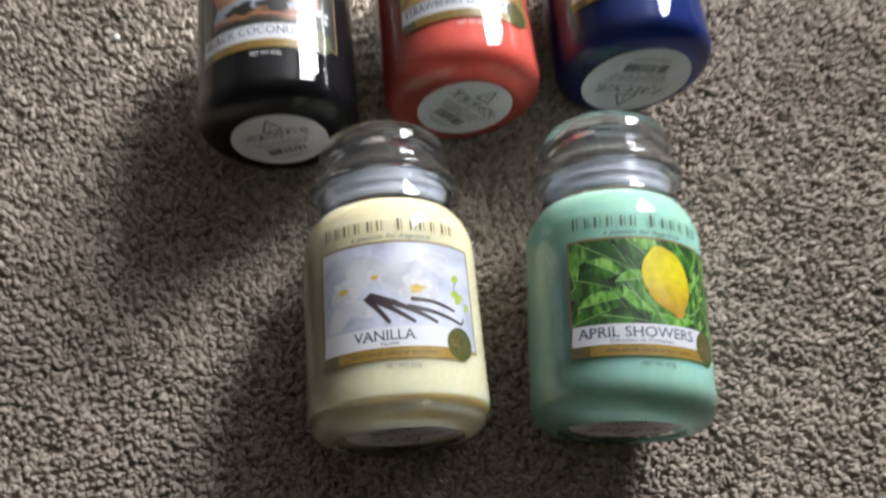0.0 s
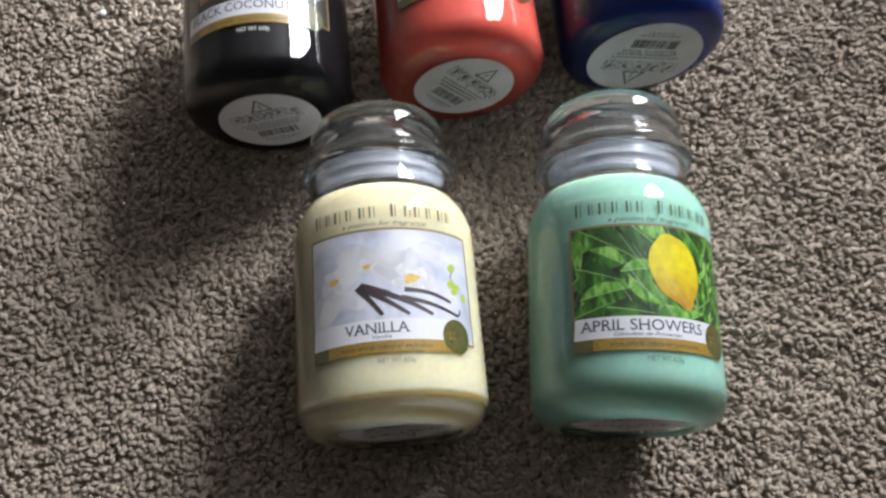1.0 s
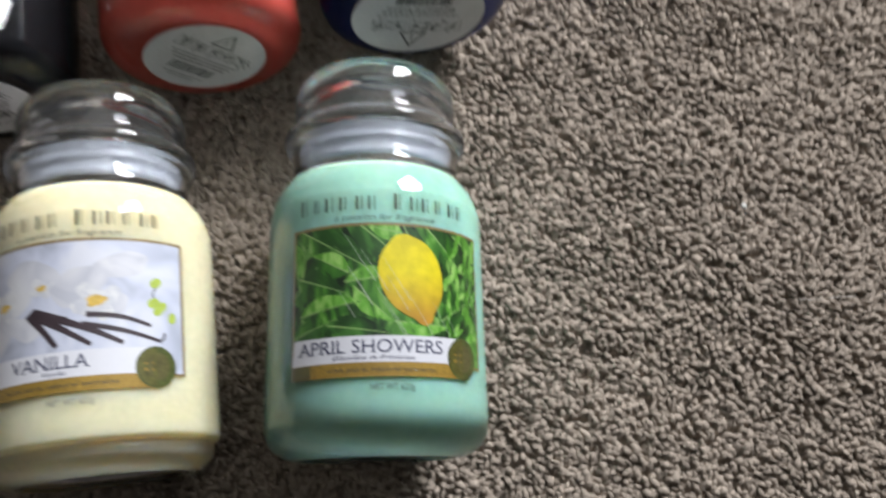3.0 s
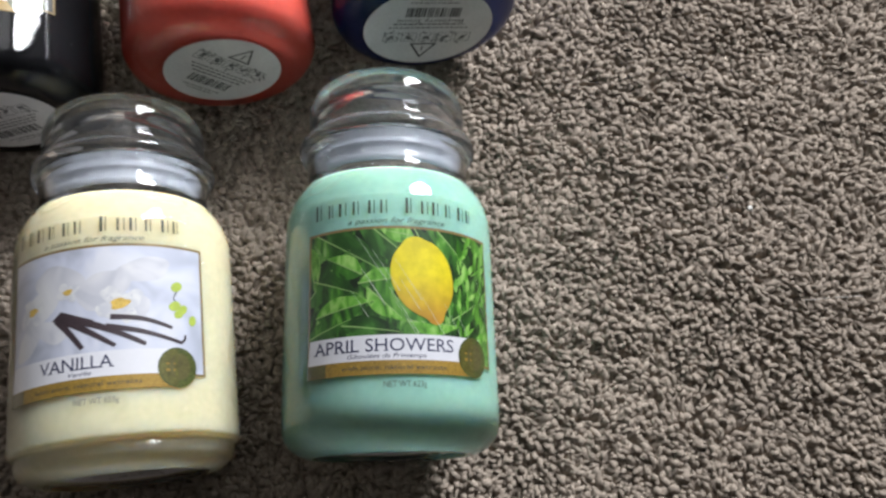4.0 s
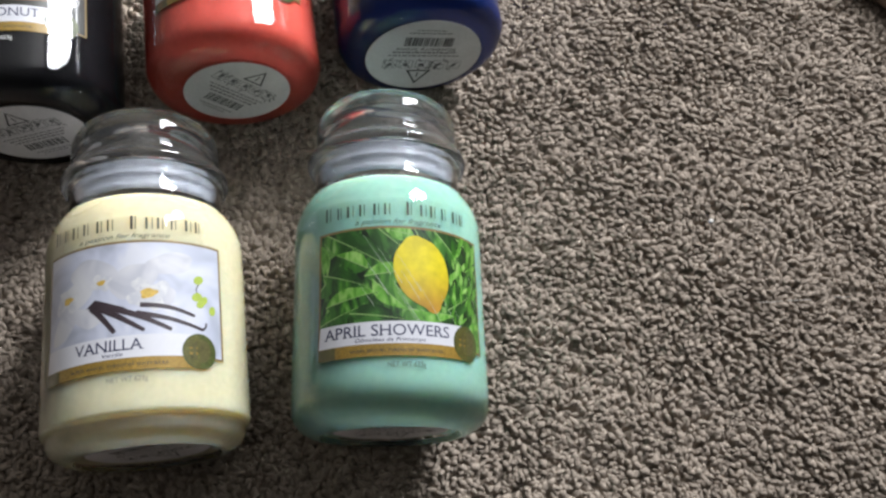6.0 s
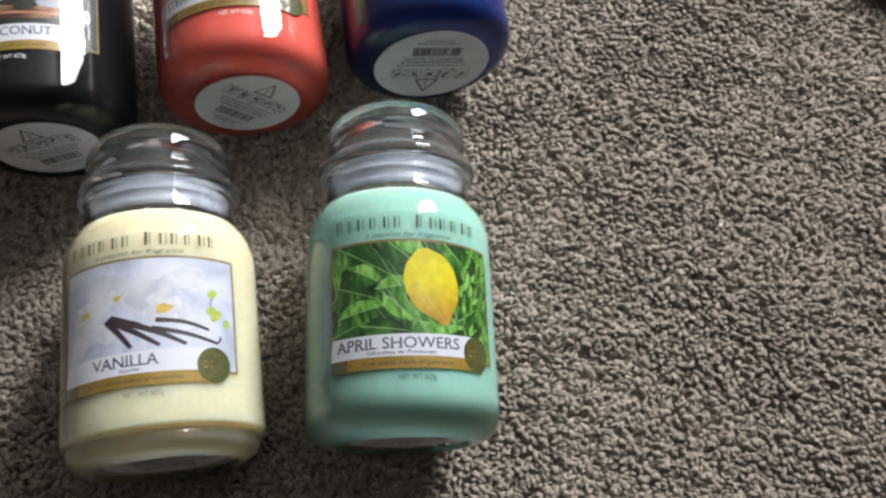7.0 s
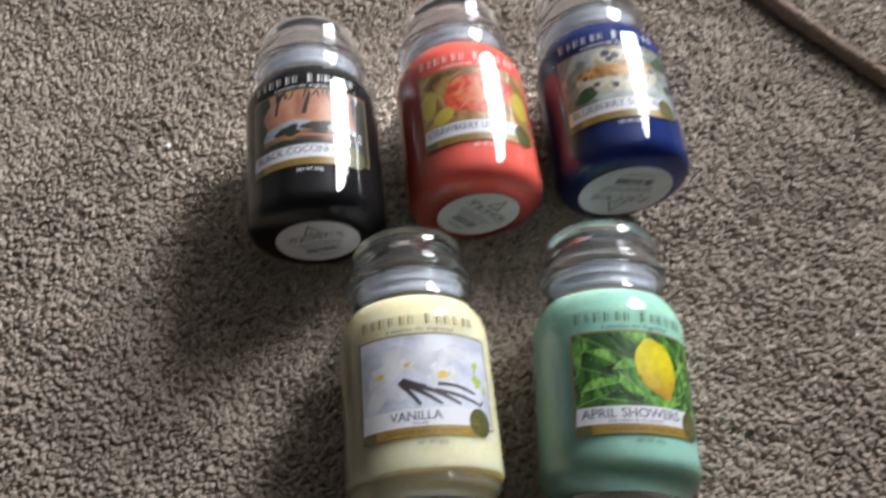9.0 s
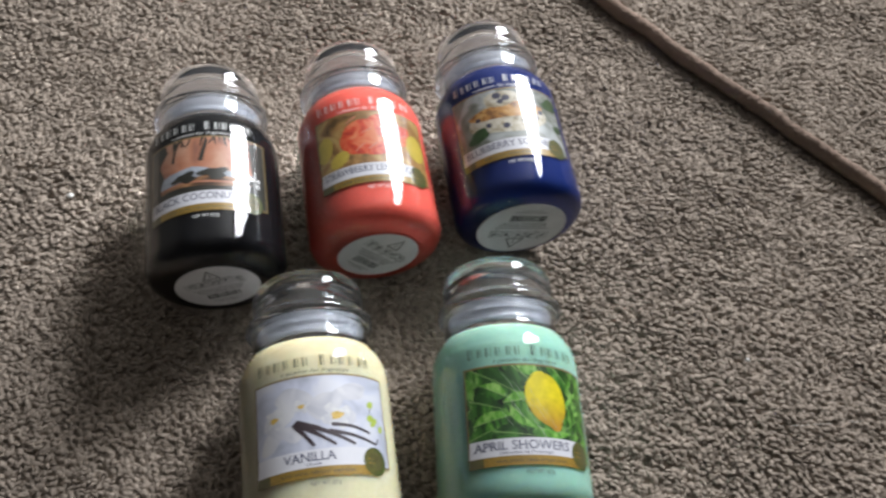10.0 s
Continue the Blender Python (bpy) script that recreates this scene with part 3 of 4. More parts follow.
def candle_jar(x, y, yaw, tilt, wax_mat, wax_label, label, foot, soft, sticker, shape="plain"):
    jar = new("candle_jar")
    jar.matrix_world = Matrix.Translation((x, y, R - 0.003)) @ pose(0, 0, 0, tilt, 0, yaw)
    tagged(jar, label, "candle jar", "candle jars on the carpet")
    body = link("jar_body", BODY_MESHES[shape], None, jar, "clear glass jar")
    body.visible_shadow = False
    part("wax", lathe(wax_profile(STEPPED if shape == "stepped" else OUTER, foot, 0.1335, soft)), wax_mat, jar, wax_label, smooth=True)
    bm = bmesh.new()
    bmesh.ops.create_cone(bm, cap_ends=True, segments=10, radius1=0.0009, radius2=0.0007, depth=0.008, matrix=pose(0, 0.1375, 0, 90, 0, 0))
    part("wick", bm, WICK, jar, "short white cotton wick")
    lid = link("lid", LID_MESH, None, jar, "domed clear glass lid")
    lid.visible_shadow = False
    link("seal_ring", SEAL_MESH, None, lid, "ribbed milky plastic seal")
    base_sticker(jar, *sticker, 0.0 if shape == "plain" else 0.0041)
    return jar


WICK = material("wick_cotton", (0.75, 0.72, 0.65), 0.9)


def wax(name, colour, sub=0.25, depth=0.004):
    return material(name, colour, 0.6, var=0.10, scale=28.0, fine=300.0, sub=sub, depth=depth, bump=0.05, spec=0.03)


CREAM_WAX, MINT_WAX = wax("cream_wax", (0.50, 0.472, 0.335), 1.0, 0.030), wax("mint_wax", (0.258, 0.438, 0.366), 1.0, 0.020)
BLACK_WAX, RED_WAX, BLUE_WAX = wax("black_wax", (0.006, 0.006, 0.007), 0), wax("coral_red_wax", (0.57, 0.105, 0.080), 0.5, 0.006), wax("navy_blue_wax", (0.009, 0.020, 0.105), 0.1)

# cream candle: white petals, dark pods, green buds
jar = candle_jar(-0.1117, -0.0749, 3.85, -1.56, CREAM_WAX, "cream wax", "cream candle in a lidded glass jar lying on the carpet", 0.0146, 0.0014, (0.0315, 20, ""), "stepped")
PETALS = photo("pale_lilac_petal_print", ((0.30, (0.37, 0.39, 0.47)), (0.48, (0.53, 0.555, 0.66)), (0.62, (0.63, 0.64, 0.70))), 38, 0.8, (1, 1, 1), 2.0)
PETAL_SHEEN = photo("white_petal_print", ((0.32, (0.468, 0.476, 0.53)), (0.50, (0.577, 0.577, 0.616)), (0.65, (0.64, 0.64, 0.655))), 60, 0.6, (1, 1, 1), 2.0)
POD = printed("dark_brown_pod_print", (0.040, 0.026, 0.032), 0.3)
YELLOW_PRINT = printed("yellow_flower_print", (0.585, 0.39, 0.078), 0.25, 300)
BUD = printed("lime_green_bud_print", (0.39, 0.484, 0.078), 0.2, 300)
dv = 0.0022
lab, put = base_label(jar, 8.5, dv, PETALS, DARK_PRINT, "VANILLA", (-0.0274, 0.0060), ("Vanille", -0.0130, -0.0030), GREY_INK)
for u, v, a, b, q in ((-0.030, 0.074, 0.012, 0.007, 0.4), (-0.018, 0.084, 0.014, 0.008, -0.3), (0.002, 0.079, 0.013, 0.008, 0.5), (0.012, 0.070, 0.011, 0.006, 0.1),
                      (-0.036, 0.060, 0.010, 0.006, 0.9), (0.020, 0.088, 0.012, 0.006, 0.2), (-0.022, 0.062, 0.009, 0.005, -0.4)):
    put("petal", clip(flat(oval(u, v + dv, a, b, q, wobble=0.06)), -PW, PW, PV0 + dv, PV1 + dv), PETAL_SHEEN, 0.00020)
WHITE_PETAL = photo("bright_petal_print", ((0.36, (0.515, 0.523, 0.569)), (0.50, (0.608, 0.608, 0.624)), (0.62, (0.655, 0.655, 0.655))), 160, 0.6, (1, 1, 1), 2.0)
for u, v, r in ((0.0091, 0.0715, 0.0075), (-0.033, 0.0736, 0.0055), (-0.014, 0.0792, 0.0040)):
    for q in (0.5, 2.2, 3.6, 5.2):
        put("petal", clip(flat(oval(u + 0.75 * r * math.cos(q), v + dv + 0.6 * r * math.sin(q), r * 0.75, r * 0.50, q, wobble=0.12)), -PW, PW, PV0 + dv, PV1 + dv), WHITE_PETAL, 0.00022)
for k, (u, v, r) in enumerate(((0.0091, 0.0715, 0.0042), (-0.033, 0.0736, 0.0030), (-0.014, 0.0792, 0.0022))):
    put("flower_heart", flat(oval(u, v + dv, r, r * 0.62, 0.2, wobble=0.12)), YELLOW_PRINT, 0.00024 + k * 1e-5)
for a, b, c, w0, w1 in (((-0.0190, 0.0668), (-0.0130, 0.0600), (-0.0070, 0.0520), 0.0034, 0.0020), ((-0.0175, 0.0672), (-0.0060, 0.0605), (0.0070, 0.0520), 0.0036, 0.0018),
                        ((-0.0060, 0.0640), (0.0060, 0.0590), (0.0200, 0.0522), 0.0034, 0.0018), ((0.0050, 0.0655), (0.0190, 0.0640), (0.0320, 0.0600), 0.0026, 0.0015),
                        ((0.0030, 0.0612), (0.0190, 0.0580), (0.0368, 0.0528), 0.0028, 0.0014), ((0.0360, 0.0528), (0.0380, 0.0545), (0.0384, 0.0568), 0.0012, 0.0010)):
    put("vanilla_pod", flat(stroke([(p, q + dv) for p, q in rounded([a, b, c], 5)], w0, w1)), POD, 0.00028)
put("pod_head", flat([(-0.0215, 0.0668 + dv), (-0.0170, 0.0705 + dv), (-0.0080, 0.0668 + dv), (-0.0020, 0.0645 + dv), (-0.0060, 0.0625 + dv), (-0.0150, 0.0640 + dv)]), POD, 0.00029)
for u, v, r in ((0.0346, 0.0800, 0.0030), (0.0335, 0.0705, 0.0030), (0.0375, 0.0690, 0.0026), (0.0425, 0.0640, 0.0026), (0.0355, 0.0668, 0.0026)):
    put("bud", flat(oval(u, v + dv, r, r * 0.75, 0.6 + u * 90)), BUD, 0.00026)
put("bud_stem", flat(stroke([(0.0348, 0.078 + dv), (0.0330, 0.0745 + dv), (0.0345, 0.071 + dv)], 0.0007, 0.0005)), DARK_PRINT, 0.00025)

# mint candle: a lemon among wet leaves
jar = candle_jar(0.0163, -0.0733, -2.08, -0.51, MINT_WAX, "mint green wax", "mint green candle in a lidded glass jar lying on the carpet", 0.0062, 0.0012, (0.0315, 10, ""), "hollow")
FOLIAGE = photo("dark_foliage_print", ((0.36, (0.00468, 0.014, 0.00468)), (0.50, (0.0234, 0.0858, 0.014)), (0.58, (0.078, 0.234, 0.0312)), (0.70, (0.234, 0.429, 0.117))), 85, 2.5, (1, 0.35, 1))
LEAVES = photo("green_leaf_print", ((0.34, (0.00936, 0.039, 0.0078)), (0.50, (0.039, 0.148, 0.0172)), (0.62, (0.0936, 0.281, 0.0312)), (0.75, (0.312, 0.484, 0.172))), 120, 1.5, (1, 0.4, 1))
LIGHT_LEAVES = photo("light_green_leaf_print", ((0.34, (0.0312, 0.125, 0.00936)), (0.50, (0.125, 0.359, 0.039)), (0.66, (0.312, 0.546, 0.14))), 150, 1.5, (1, 0.4, 1))
LEMON = printed("lemon_print", (0.80, 0.58, 0.015), 0.14, 60, 900)
tree = LEMON.node_tree
# the pictured lemon's shading is put into its print: yellow to ochre towards the foot
lemon_shade, tc = tree.nodes.new("ShaderNodeMixRGB"), tree.nodes.new("ShaderNodeTexCoord")
sep, span = tree.nodes.new("ShaderNodeSeparateXYZ"), tree.nodes.new("ShaderNodeMapRange")
span.inputs["From Min"].default_value, span.inputs["From Max"].default_value = 0.079, 0.056
lemon_shade.inputs[2].default_value = (0.46, 0.23, 0.025, 1)
lemon_shade.inputs[1].default_value = (0.70, 0.58, 0.012, 1)
tree.links.new(tc.outputs["Object"], sep.inputs[0])
tree.links.new(sep.outputs["Y"], span.inputs["Value"])
tree.links.new(span.outputs[0], lemon_shade.inputs[0])
peel, peel_range, peel_mix = tree.nodes.new("ShaderNodeTexNoise"), tree.nodes.new("ShaderNodeMapRange"), tree.nodes.new("ShaderNodeVectorMath")
peel.inputs["Scale"].default_value, peel.inputs["Detail"].default_value = 170.0, 4
peel_range.inputs["From Min"].default_value, peel_range.inputs["From Max"].default_value = 0.35, 0.65
peel_range.inputs["To Min"].default_value, peel_range.inputs["To Max"].default_value = 0.86, 1.10
peel_mix.operation = "SCALE"
tree.links.new(tc.outputs["Object"], peel.inputs["Vector"])
tree.links.new(peel.outputs["Fac"], peel_range.inputs["Value"])
tree.links.new(lemon_shade.outputs[0], peel_mix.inputs[0])
tree.links.new(peel_range.outputs[0], peel_mix.inputs["Scale"])
tree.links.new(peel_mix.outputs[0], tree.nodes["Principled BSDF"].inputs["Base Color"])
RAIN = printed("rain_streak_print", (0.50, 0.56, 0.46), 0.2)
dv = 0.0
HALF = rounded([(-0.0212, 0.0), (-0.0206, 0.0030), (-0.0186, 0.0058), (-0.0140, 0.0112), (-0.0060, 0.0146), (0.0030, 0.0144), (0.0095, 0.0122), (0.0145, 0.0082), (0.0172, 0.0050), (0.0202, 0.0030), (0.0216, 0.0)], 3)
LEMON_OUTLINE = HALF[:-1] + [(a, -b * 0.98) for a, b in HALF[:0:-1]]
lab, put = base_label(jar, 13, dv, FOLIAGE, DARK_PRINT, "APRIL SHOWERS", (-0.0440, 0.0220), ("Giboulées de Printemps", -0.0270, 0.0085), DARK_PRINT)
rnd = random.Random(5)
RIB = printed("pale_leaf_rib_print", (0.26, 0.42, 0.14), 0.2, 300)
DEEP = photo("deep_leaf_print", ((0.34, (0.006, 0.024, 0.006)), (0.52, (0.020, 0.080, 0.012)), (0.70, (0.060, 0.190, 0.030))), 90, 1.0, (1, 0.5, 1), 3.0)


def half_leaf(u, v, length, width, turn, side):
    pts = leaf(u, v, length, width, turn)
    return pts[:9] if side > 0 else [pts[0]] + pts[:7:-1]


# root u v, length, half width, turn, how bright its two halves are
big_leaves = [(-0.052, 0.066, 0.036, 0.0085, 0.75, 0, 1), (-0.046, 0.101, 0.050, 0.0085, -0.55, 0, 1), (-0.022, 0.106, 0.042, 0.0080, -0.72, 1, 0), (0.004, 0.100, 0.026, 0.0060, -1.1, 0, 0),
              (-0.050, 0.096, 0.024, 0.0060, -1.35, 2, 1), (-0.046, 0.078, 0.026, 0.0070, -0.35, 0, 1), (-0.020, 0.078, 0.020, 0.0058, 2.65, 1, 2), (-0.022, 0.074, 0.026, 0.0058, 0.10, 2, 1),
              (-0.018, 0.072, 0.024, 0.0060, -0.75, 1, 2), (-0.044, 0.060, 0.030, 0.0062, 0.18, 2, 1), (-0.030, 0.055, 0.028, 0.0060, -0.15, 0, 0), (-0.004, 0.070, 0.026, 0.0075, -0.62, 2, 1),
              (-0.050, 0.050, 0.026, 0.0050, 0.30, 1, 0), (0.000, 0.056, 0.026, 0.0060, -0.05, 1, 2), (0.004, 0.0960, 0.016, 0.0046, 2.95, 2, 2), (0.020, 0.056, 0.024, 0.0060, 0.55, 1, 0),
              (0.014, 0.101, 0.030, 0.0070, -0.75, 0, 1), (0.030, 0.098, 0.022, 0.0055, -0.45, 1, 0)]
tones = (DEEP, LEAVES, LIGHT_LEAVES)
for k, (u, v, length, width, turn, first, second) in enumerate(big_leaves):
    lift = 0.00019 + k * 4e-6
    for side, tone in ((1, first), (-1, second)):
        put("leaf_print", clip(flat(half_leaf(u, v, length, width, turn, side)), -PW, PW, PV0 + dv, PV1 + dv), tones[tone], lift)
    put("leaf_rib", clip(flat(stroke([(u, v), (u + length * math.cos(turn), v + length * math.sin(turn))], 0.0007, 0.0002)), -PW, PW, PV0 + dv, PV1 + dv), RIB, lift + 2e-6)
blades = []
for k in range(52):
    u, v, q = rnd.uniform(0.024, 0.047), rnd.uniform(0.048, 0.094), 1.15 + rnd.uniform(-0.7, 0.6)
    blades.append(leaf(u, v, rnd.uniform(0.006, 0.015), rnd.uniform(0.0006, 0.0016), q))
put("grass_print", clip(flat(*blades), -PW, PW, PV0 + dv, PV1 + dv), LIGHT_LEAVES, 0.00030, "printed bright green blades")
put("lemon", flat([(0.0086 + a * 0.29 - b * 0.957, 0.0752 - a * 0.957 - b * 0.29) for a, b in LEMON_OUTLINE]), LEMON, 0.00040, "printed yellow lemon")
streaks = []
for k in range(14):
    u, v = rnd.uniform(-0.046, 0.040), rnd.uniform(0.060, 0.099)
    d = rnd.uniform(0.010, 0.026)
    streaks.append(stroke([(u, v), (u + d * 0.62, v - d)], 0.00008, 0.00022))
put("rain_print", clip(flat(*streaks), -PW, PW, PV0 + 0.0115 + dv, PV1 + dv), RAIN, 0.00044)

# black candle: palms before a sunset
jar = candle_jar(-0.1918, 0.1246, 5.01, -0.05, BLACK_WAX, "black wax", "black candle in a lidded glass jar lying on the carpet", 0.0014, 0.0012, (0.032, 190, ""))
SUNSET = photo("orange_sunset_print", ((0.30, (0.172, 0.078, 0.0624)), (0.50, (0.437, 0.179, 0.101)), (0.68, (0.515, 0.281, 0.187))), 45, 0.5, (1, 1, 1), 2.0)
SEA = printed("pale_sea_print", (0.328, 0.359, 0.406), 0.25, 80, 400)
SAND = photo("brown_sand_print", ((0.34, (0.0195, 0.0125, 0.00936)), (0.50, (0.133, 0.0624, 0.0273)), (0.64, (0.374, 0.187, 0.0858))), 55, 1.0, (0.4, 2.2, 1))
PALM = printed("dark_palm_print", (0.022, 0.022, 0.016), 0.4)
dv = 0.0035
lab, put = base_label(jar, 3.5, dv, SUNSET, WHITE_PRINT, "BLACK COCONUT", (-0.0440, 0.0220), None, WHITE_PRINT)
put("sea", flat([(-PW, 0.060 + dv), (PW, 0.058 + dv), (PW, 0.066 + dv), (0.012, 0.068 + dv), (-0.01, 0.073 + dv), (-0.030, 0.070 + dv), (-PW, 0.066 + dv)]), SEA, 0.00021)
put("beach", flat([(-PW, PV0 + dv), (PW, PV0 + dv), (PW, 0.063 + dv), (0.02, 0.062 + dv), (0.0, 0.064 + dv), (-0.02, 0.0605 + dv), (-PW, 0.058 + dv)]), SAND, 0.00023)
put("wave", flat(stroke([(-0.045, 0.057 + dv), (-0.02, 0.0595 + dv), (0.01, 0.0575 + dv), (0.035, 0.058 + dv)], 0.001, 0.0022)), SUNSET, 0.00025)
for a, b, c, w in (((0.0010, PV1 - 0.002), (-0.0015, 0.088), (-0.004, 0.0775), 0.0022), ((-0.020, PV1 - 0.001), (-0.024, 0.090), (-0.026, 0.080), 0.0014),
                   ((-0.037, PV1 - 0.001), (-0.040, 0.080), (-0.042, 0.056), 0.0030), ((0.035, PV1 - 0.001), (0.036, 0.085), (0.038, 0.060), 0.0022)):
    put("palm_trunk", clip(flat(stroke([(p, q + dv) for p, q in rounded([a, b, c], 5)], w, w * 1.7)), -PW, PW, PV0 + dv, PV1 + dv), PALM, 0.00027)
fronds = []
for k in range(34):
    fronds.append(leaf(rnd.uniform(-0.047, 0.046), PV1 + dv + 0.001, rnd.uniform(0.004, 0.012), 0.0008, -1.57 + rnd.uniform(-0.7, 0.7)))
put("palm_frond_print", clip(flat(*fronds), -PW, PW, PV0 + dv, PV1 + dv), PALM, 0.00030)
put("palm_shade", clip(flat([(-PW, PV0 + dv), (-0.036, PV0 + dv), (-0.038, 0.062 + dv), (-0.034, 0.070 + dv), (-0.039, 0.082 + dv), (-0.030, 0.092 + dv), (-0.034, PV1 + dv), (-PW, PV1 + dv)],
                            [(PW, PV0 + dv), (0.032, PV0 + dv), (0.029, 0.058 + dv), (0.036, 0.066 + dv), (0.038, 0.080 + dv), (0.033, 0.092 + dv), (0.038, PV1 + dv), (PW, PV1 + dv)],
                            [(-PW, 0.0495 + dv), (PW, 0.0495 + dv), (PW, 0.0555 + dv), (0.01, 0.0535 + dv), (-0.02, 0.0560 + dv), (-PW, 0.0545 + dv)]), -PW, PW, PV0 + dv, PV1 + dv), PALM, 0.00026)
put("palm_bush_print", clip(flat(*[oval(u, v + dv, a, a * 0.5, wobble=0.25) for u, v, a in ((0.040, 0.060, 0.008), (0.034, 0.054, 0.007), (-0.043, 0.054, 0.006), (-0.016, 0.0635, 0.009), (0.006, 0.0655, 0.010))]),
                        -PW, PW, PV0 + dv, PV1 + dv), PALM, 0.00045)

# coral candle: strawberries, lemon and ice
jar = candle_jar(-0.0682, 0.1457, 5.38, 0.24, RED_WAX, "coral red wax", "coral red candle in a lidded glass jar lying on the carpet", 0.0014, 0.0012, (0.0324, 128, ""))
WARM = photo("warm_tan_print", ((0.32, (0.101, 0.0546, 0.0156)), (0.50, (0.328, 0.172, 0.0546)), (0.66, (0.484, 0.343, 0.125))), 60, 1.2)
BERRY = photo("strawberry_print", ((0.30, (0.281, 0.0156, 0.0078)), (0.48, (0.577, 0.0546, 0.0156)), (0.66, (0.624, 0.187, 0.078))), 90, 1.2)
PALE_LEMON = printed("lemon_slice_print", (0.515, 0.39, 0.0624), 0.18, 90)
ICE = printed("pink_ice_print", (0.562, 0.203, 0.125), 0.25, 90)
dv = 0.002
lab, put = base_label(jar, 9.5, dv, WARM, WHITE_PRINT, "STRAWBERRY LEMON ICE", (-0.0450, 0.0300), None, WHITE_PRINT)
for u, v, a, b, q in ((-0.010, 0.080, 0.016, 0.012, 0.3), (0.010, 0.085, 0.015, 0.011, -0.5), (-0.018, 0.070, 0.012, 0.009, -0.9), (0.022, 0.078, 0.011, 0.010, 0.8), (0.000, 0.066, 0.014, 0.009, 0.1)):
    put("strawberry", clip(flat(oval(u, v + dv, a, b, q, point=0.2)), -PW, PW, PV0 + dv, PV1 + dv), BERRY, 0.00020 + rnd.random() * 4e-5)
for u, v, a, b, q in ((0.037, 0.070, 0.013, 0.0105, 1.5), (-0.042, 0.072, 0.012, 0.0075, 1.4), (-0.030, 0.058, 0.009, 0.006, 0.6)):
    put("lemon_slice", clip(flat(oval(u, v + dv, a, b, q)), -PW, PW, PV0 + dv, PV1 + dv), PALE_LEMON, 0.00030)
for k in range(9):
    u, v = rnd.uniform(-0.03, 0.03), rnd.uniform(0.058, 0.092)
    put("glint", flat(stroke([(u, v + dv), (u + 0.008, v + dv + rnd.uniform(0.002, 0.007))], 0.0008, 0.0016)), ICE, 0.00033)

# navy candle: a berry scone
jar = candle_jar(0.0493, 0.1641, 4.33, 0.55, BLUE_WAX, "navy blue wax", "navy blue candle in a lidded glass jar lying on the carpet", 0.0014, 0.0012, (0.0372, -13, "Blueberry Scone"))
LINEN = photo("pale_linen_print", ((0.32, (0.0468, 0.0624, 0.039)), (0.48, (0.203, 0.218, 0.187)), (0.64, (0.406, 0.429, 0.429))), 45, 1.0)
CRUST = photo("golden_crust_print", ((0.34, (0.187, 0.078, 0.0234)), (0.50, (0.468, 0.226, 0.0546)), (0.66, (0.562, 0.359, 0.14))), 110, 1.2)
CRUMB = photo("cream_crumb_print", ((0.34, (0.265, 0.211, 0.133)), (0.50, (0.484, 0.437, 0.328)), (0.64, (0.577, 0.546, 0.468))), 130, 1.2)
BERRIES = printed("dark_berry_print", (0.04, 0.04, 0.07), 0.4, 200)
LEAF_PRINT = printed("dark_leaf_print", (0.03, 0.07, 0.02), 0.4, 200)
dv = 0.003
lab, put = base_label(jar, 0.5, dv, LINEN, WHITE_PRINT, "BLUEBERRY SCONE", (-0.0440, 0.0260), None, WHITE_PRINT)
put("scone", flat(oval(-0.002, 0.072 + dv, 0.034, 0.016, 0.05, 40, wobble=0.04)), CRUMB, 0.00020)
put("crust", flat(oval(-0.002, 0.078 + dv, 0.032, 0.0075, 0.04, 40, wobble=0.06)), CRUST, 0.00023)
put("cream", flat(oval(-0.006, 0.090 + dv, 0.015, 0.0078, 0.1, 30, wobble=0.05)), CRUMB, 0.00026)
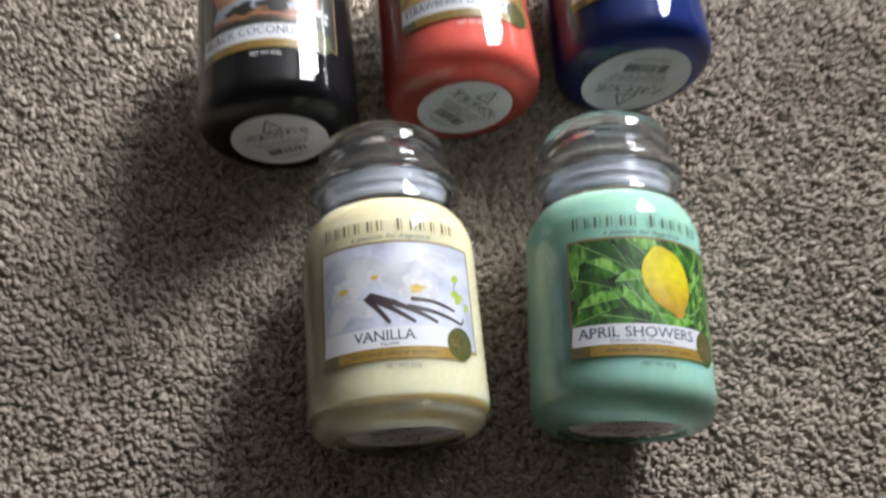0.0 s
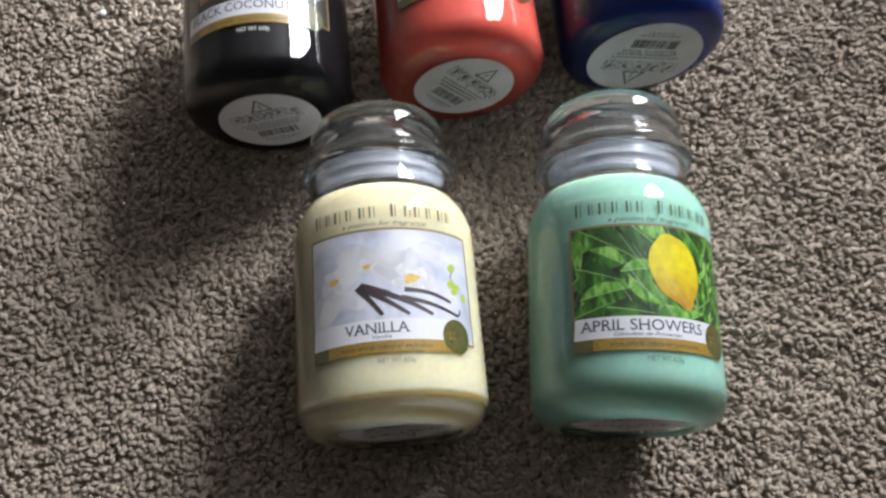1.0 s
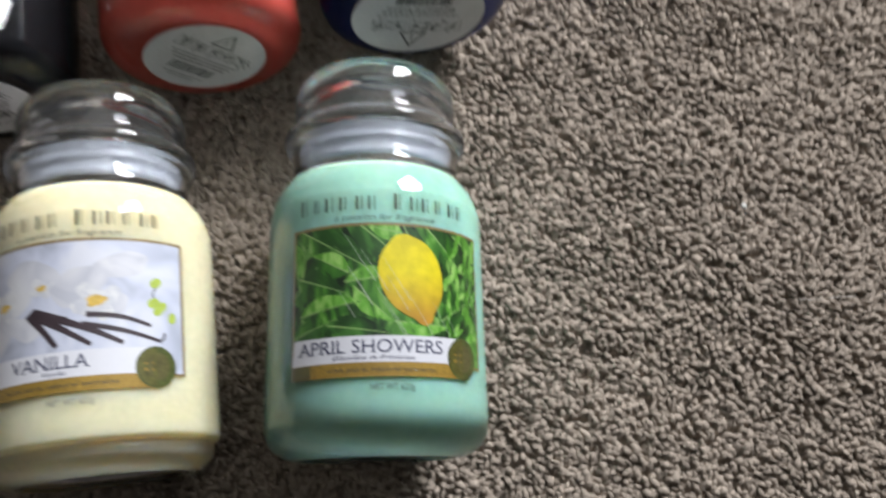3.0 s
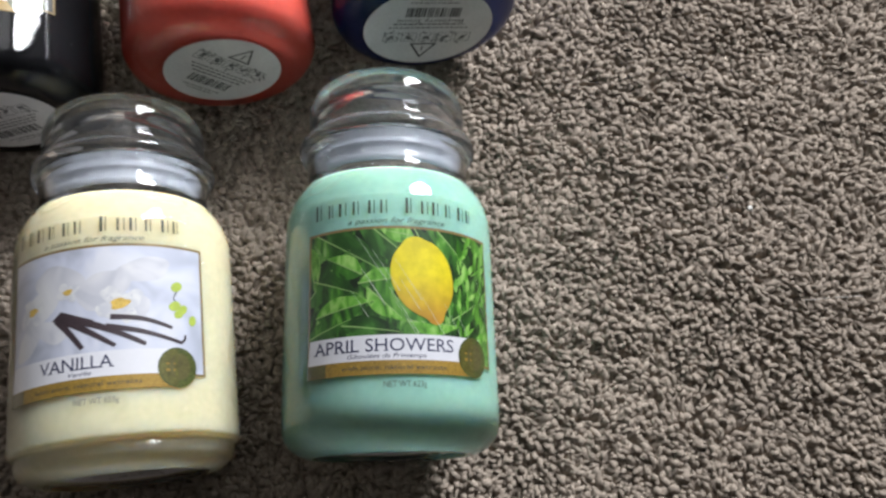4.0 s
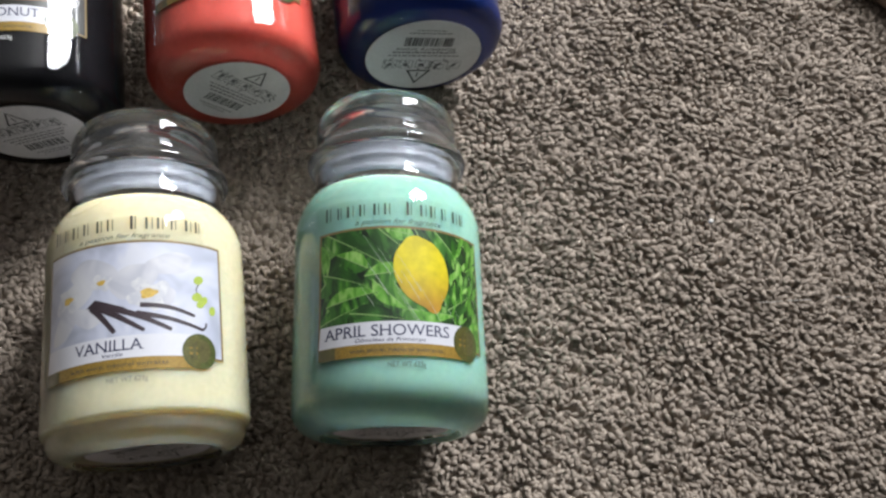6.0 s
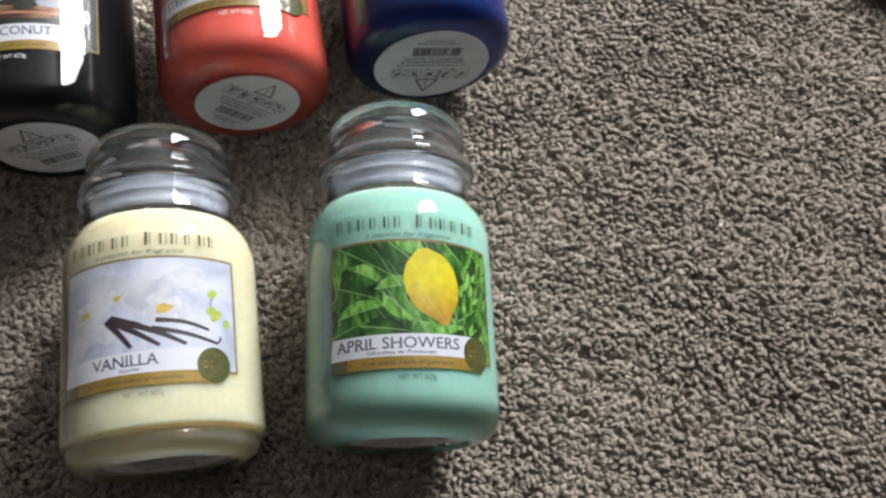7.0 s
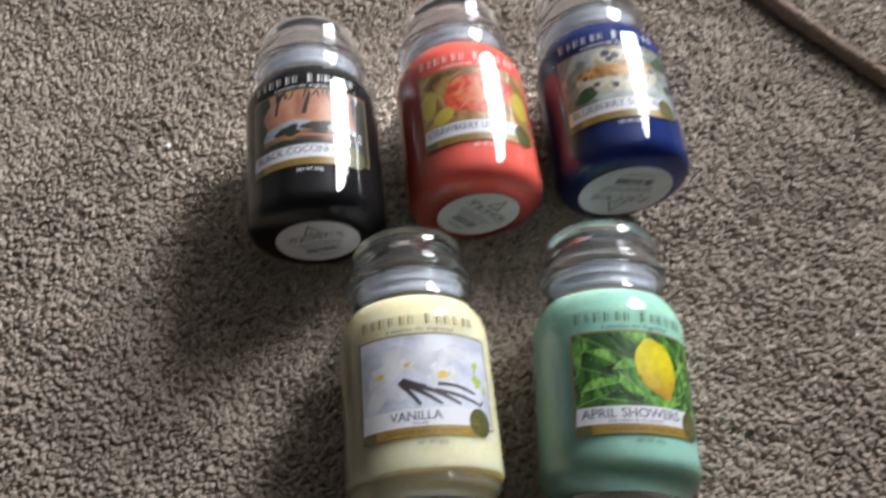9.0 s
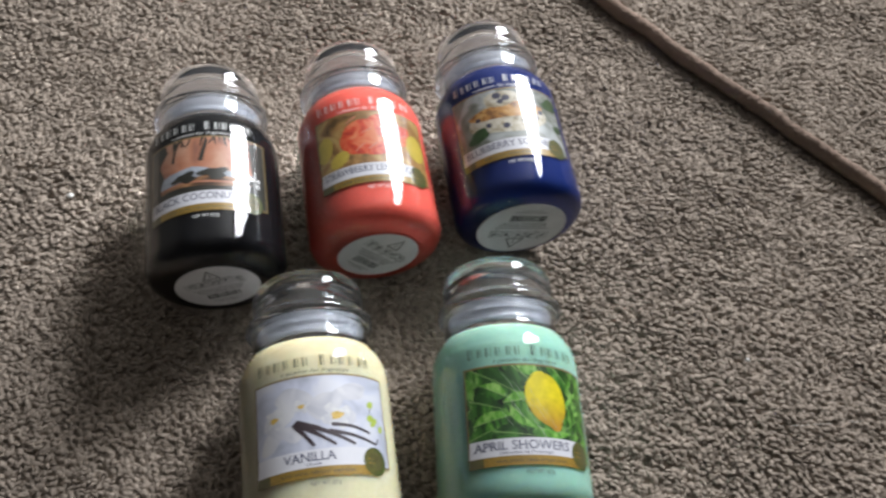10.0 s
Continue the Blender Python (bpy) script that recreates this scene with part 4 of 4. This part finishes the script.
for u, v, r in ((-0.009, 0.093, 0.0036), (-0.002, 0.090, 0.0033), (-0.007, 0.087, 0.0028), (-0.020, 0.066, 0.0024), (-0.006, 0.0625, 0.0030), (0.010, 0.066, 0.0024), (0.020, 0.070, 0.0030), (0.026, 0.076, 0.0026), (-0.028, 0.074, 0.0022)):
    put("berry", flat(oval(u, v + dv, r, r * 0.9)), BERRIES, 0.00030)
for u, v, a in ((-0.030, 0.059, 0.0095), (0.040, 0.088, 0.010), (0.043, 0.064, 0.006)):
    put("leaf", clip(flat(oval(u, v + dv, a, a * 0.62, 0.4, wobble=0.1)), -PW, PW, PV0 + dv, PV1 + dv), LEAF_PRINT, 0.00032)

# ---- lint and stray hairs ----


def speck(x, y, size):
    bm = bmesh.new()
    bmesh.ops.create_icosphere(bm, subdivisions=2, radius=size)
    for v in bm.verts:
        v.co *= 1 + 0.4 * noise.noise(v.co * 900)
        v.co.z *= 0.6
    bmesh.ops.translate(bm, vec=(x, y, size * 0.3), verts=bm.verts)
    tagged(finish("lint", bm, LINT, smooth=True), "tiny pale speck of lint on the carpet", "lint", "lint specks")


for x, y, s in ((0.2320, 0.0575, 0.0018), (-0.336, 0.2470, 0.0028), (-0.252, 0.205, 0.0012)):
    speck(x, y, s)


def hair(points, thick):
    curve = bpy.data.curves.new("hair", "CURVE")
    curve.dimensions, curve.bevel_depth, curve.bevel_resolution = "3D", thick, 1
    sp = curve.splines.new("POLY")
    path = rounded(points, 8)
    sp.points.add(len(path) - 1)
    for k, (x, y) in enumerate(path):
        sp.points[k].co = (x, y, 0.0012 + 0.0008 * math.sin(k * 0.7), 1)
    ob = new("hair", curve)
    me = bpy.data.meshes.new_from_object(ob.evaluated_get(bpy.context.evaluated_depsgraph_get()))
    bpy.data.objects.remove(ob)
    me.materials.clear()
    tagged(link("hair", me, LINT), "fine pale stray hair on the carpet", "hair", "stray hairs")


for pts in (((0.270, -0.073), (0.278, -0.070), (0.286, -0.069)), ((0.300, -0.076), (0.307, -0.068), (0.311, -0.056)), ((0.252, -0.112), (0.262, -0.106), (0.268, -0.098))):
    hair(pts, 0.00014)
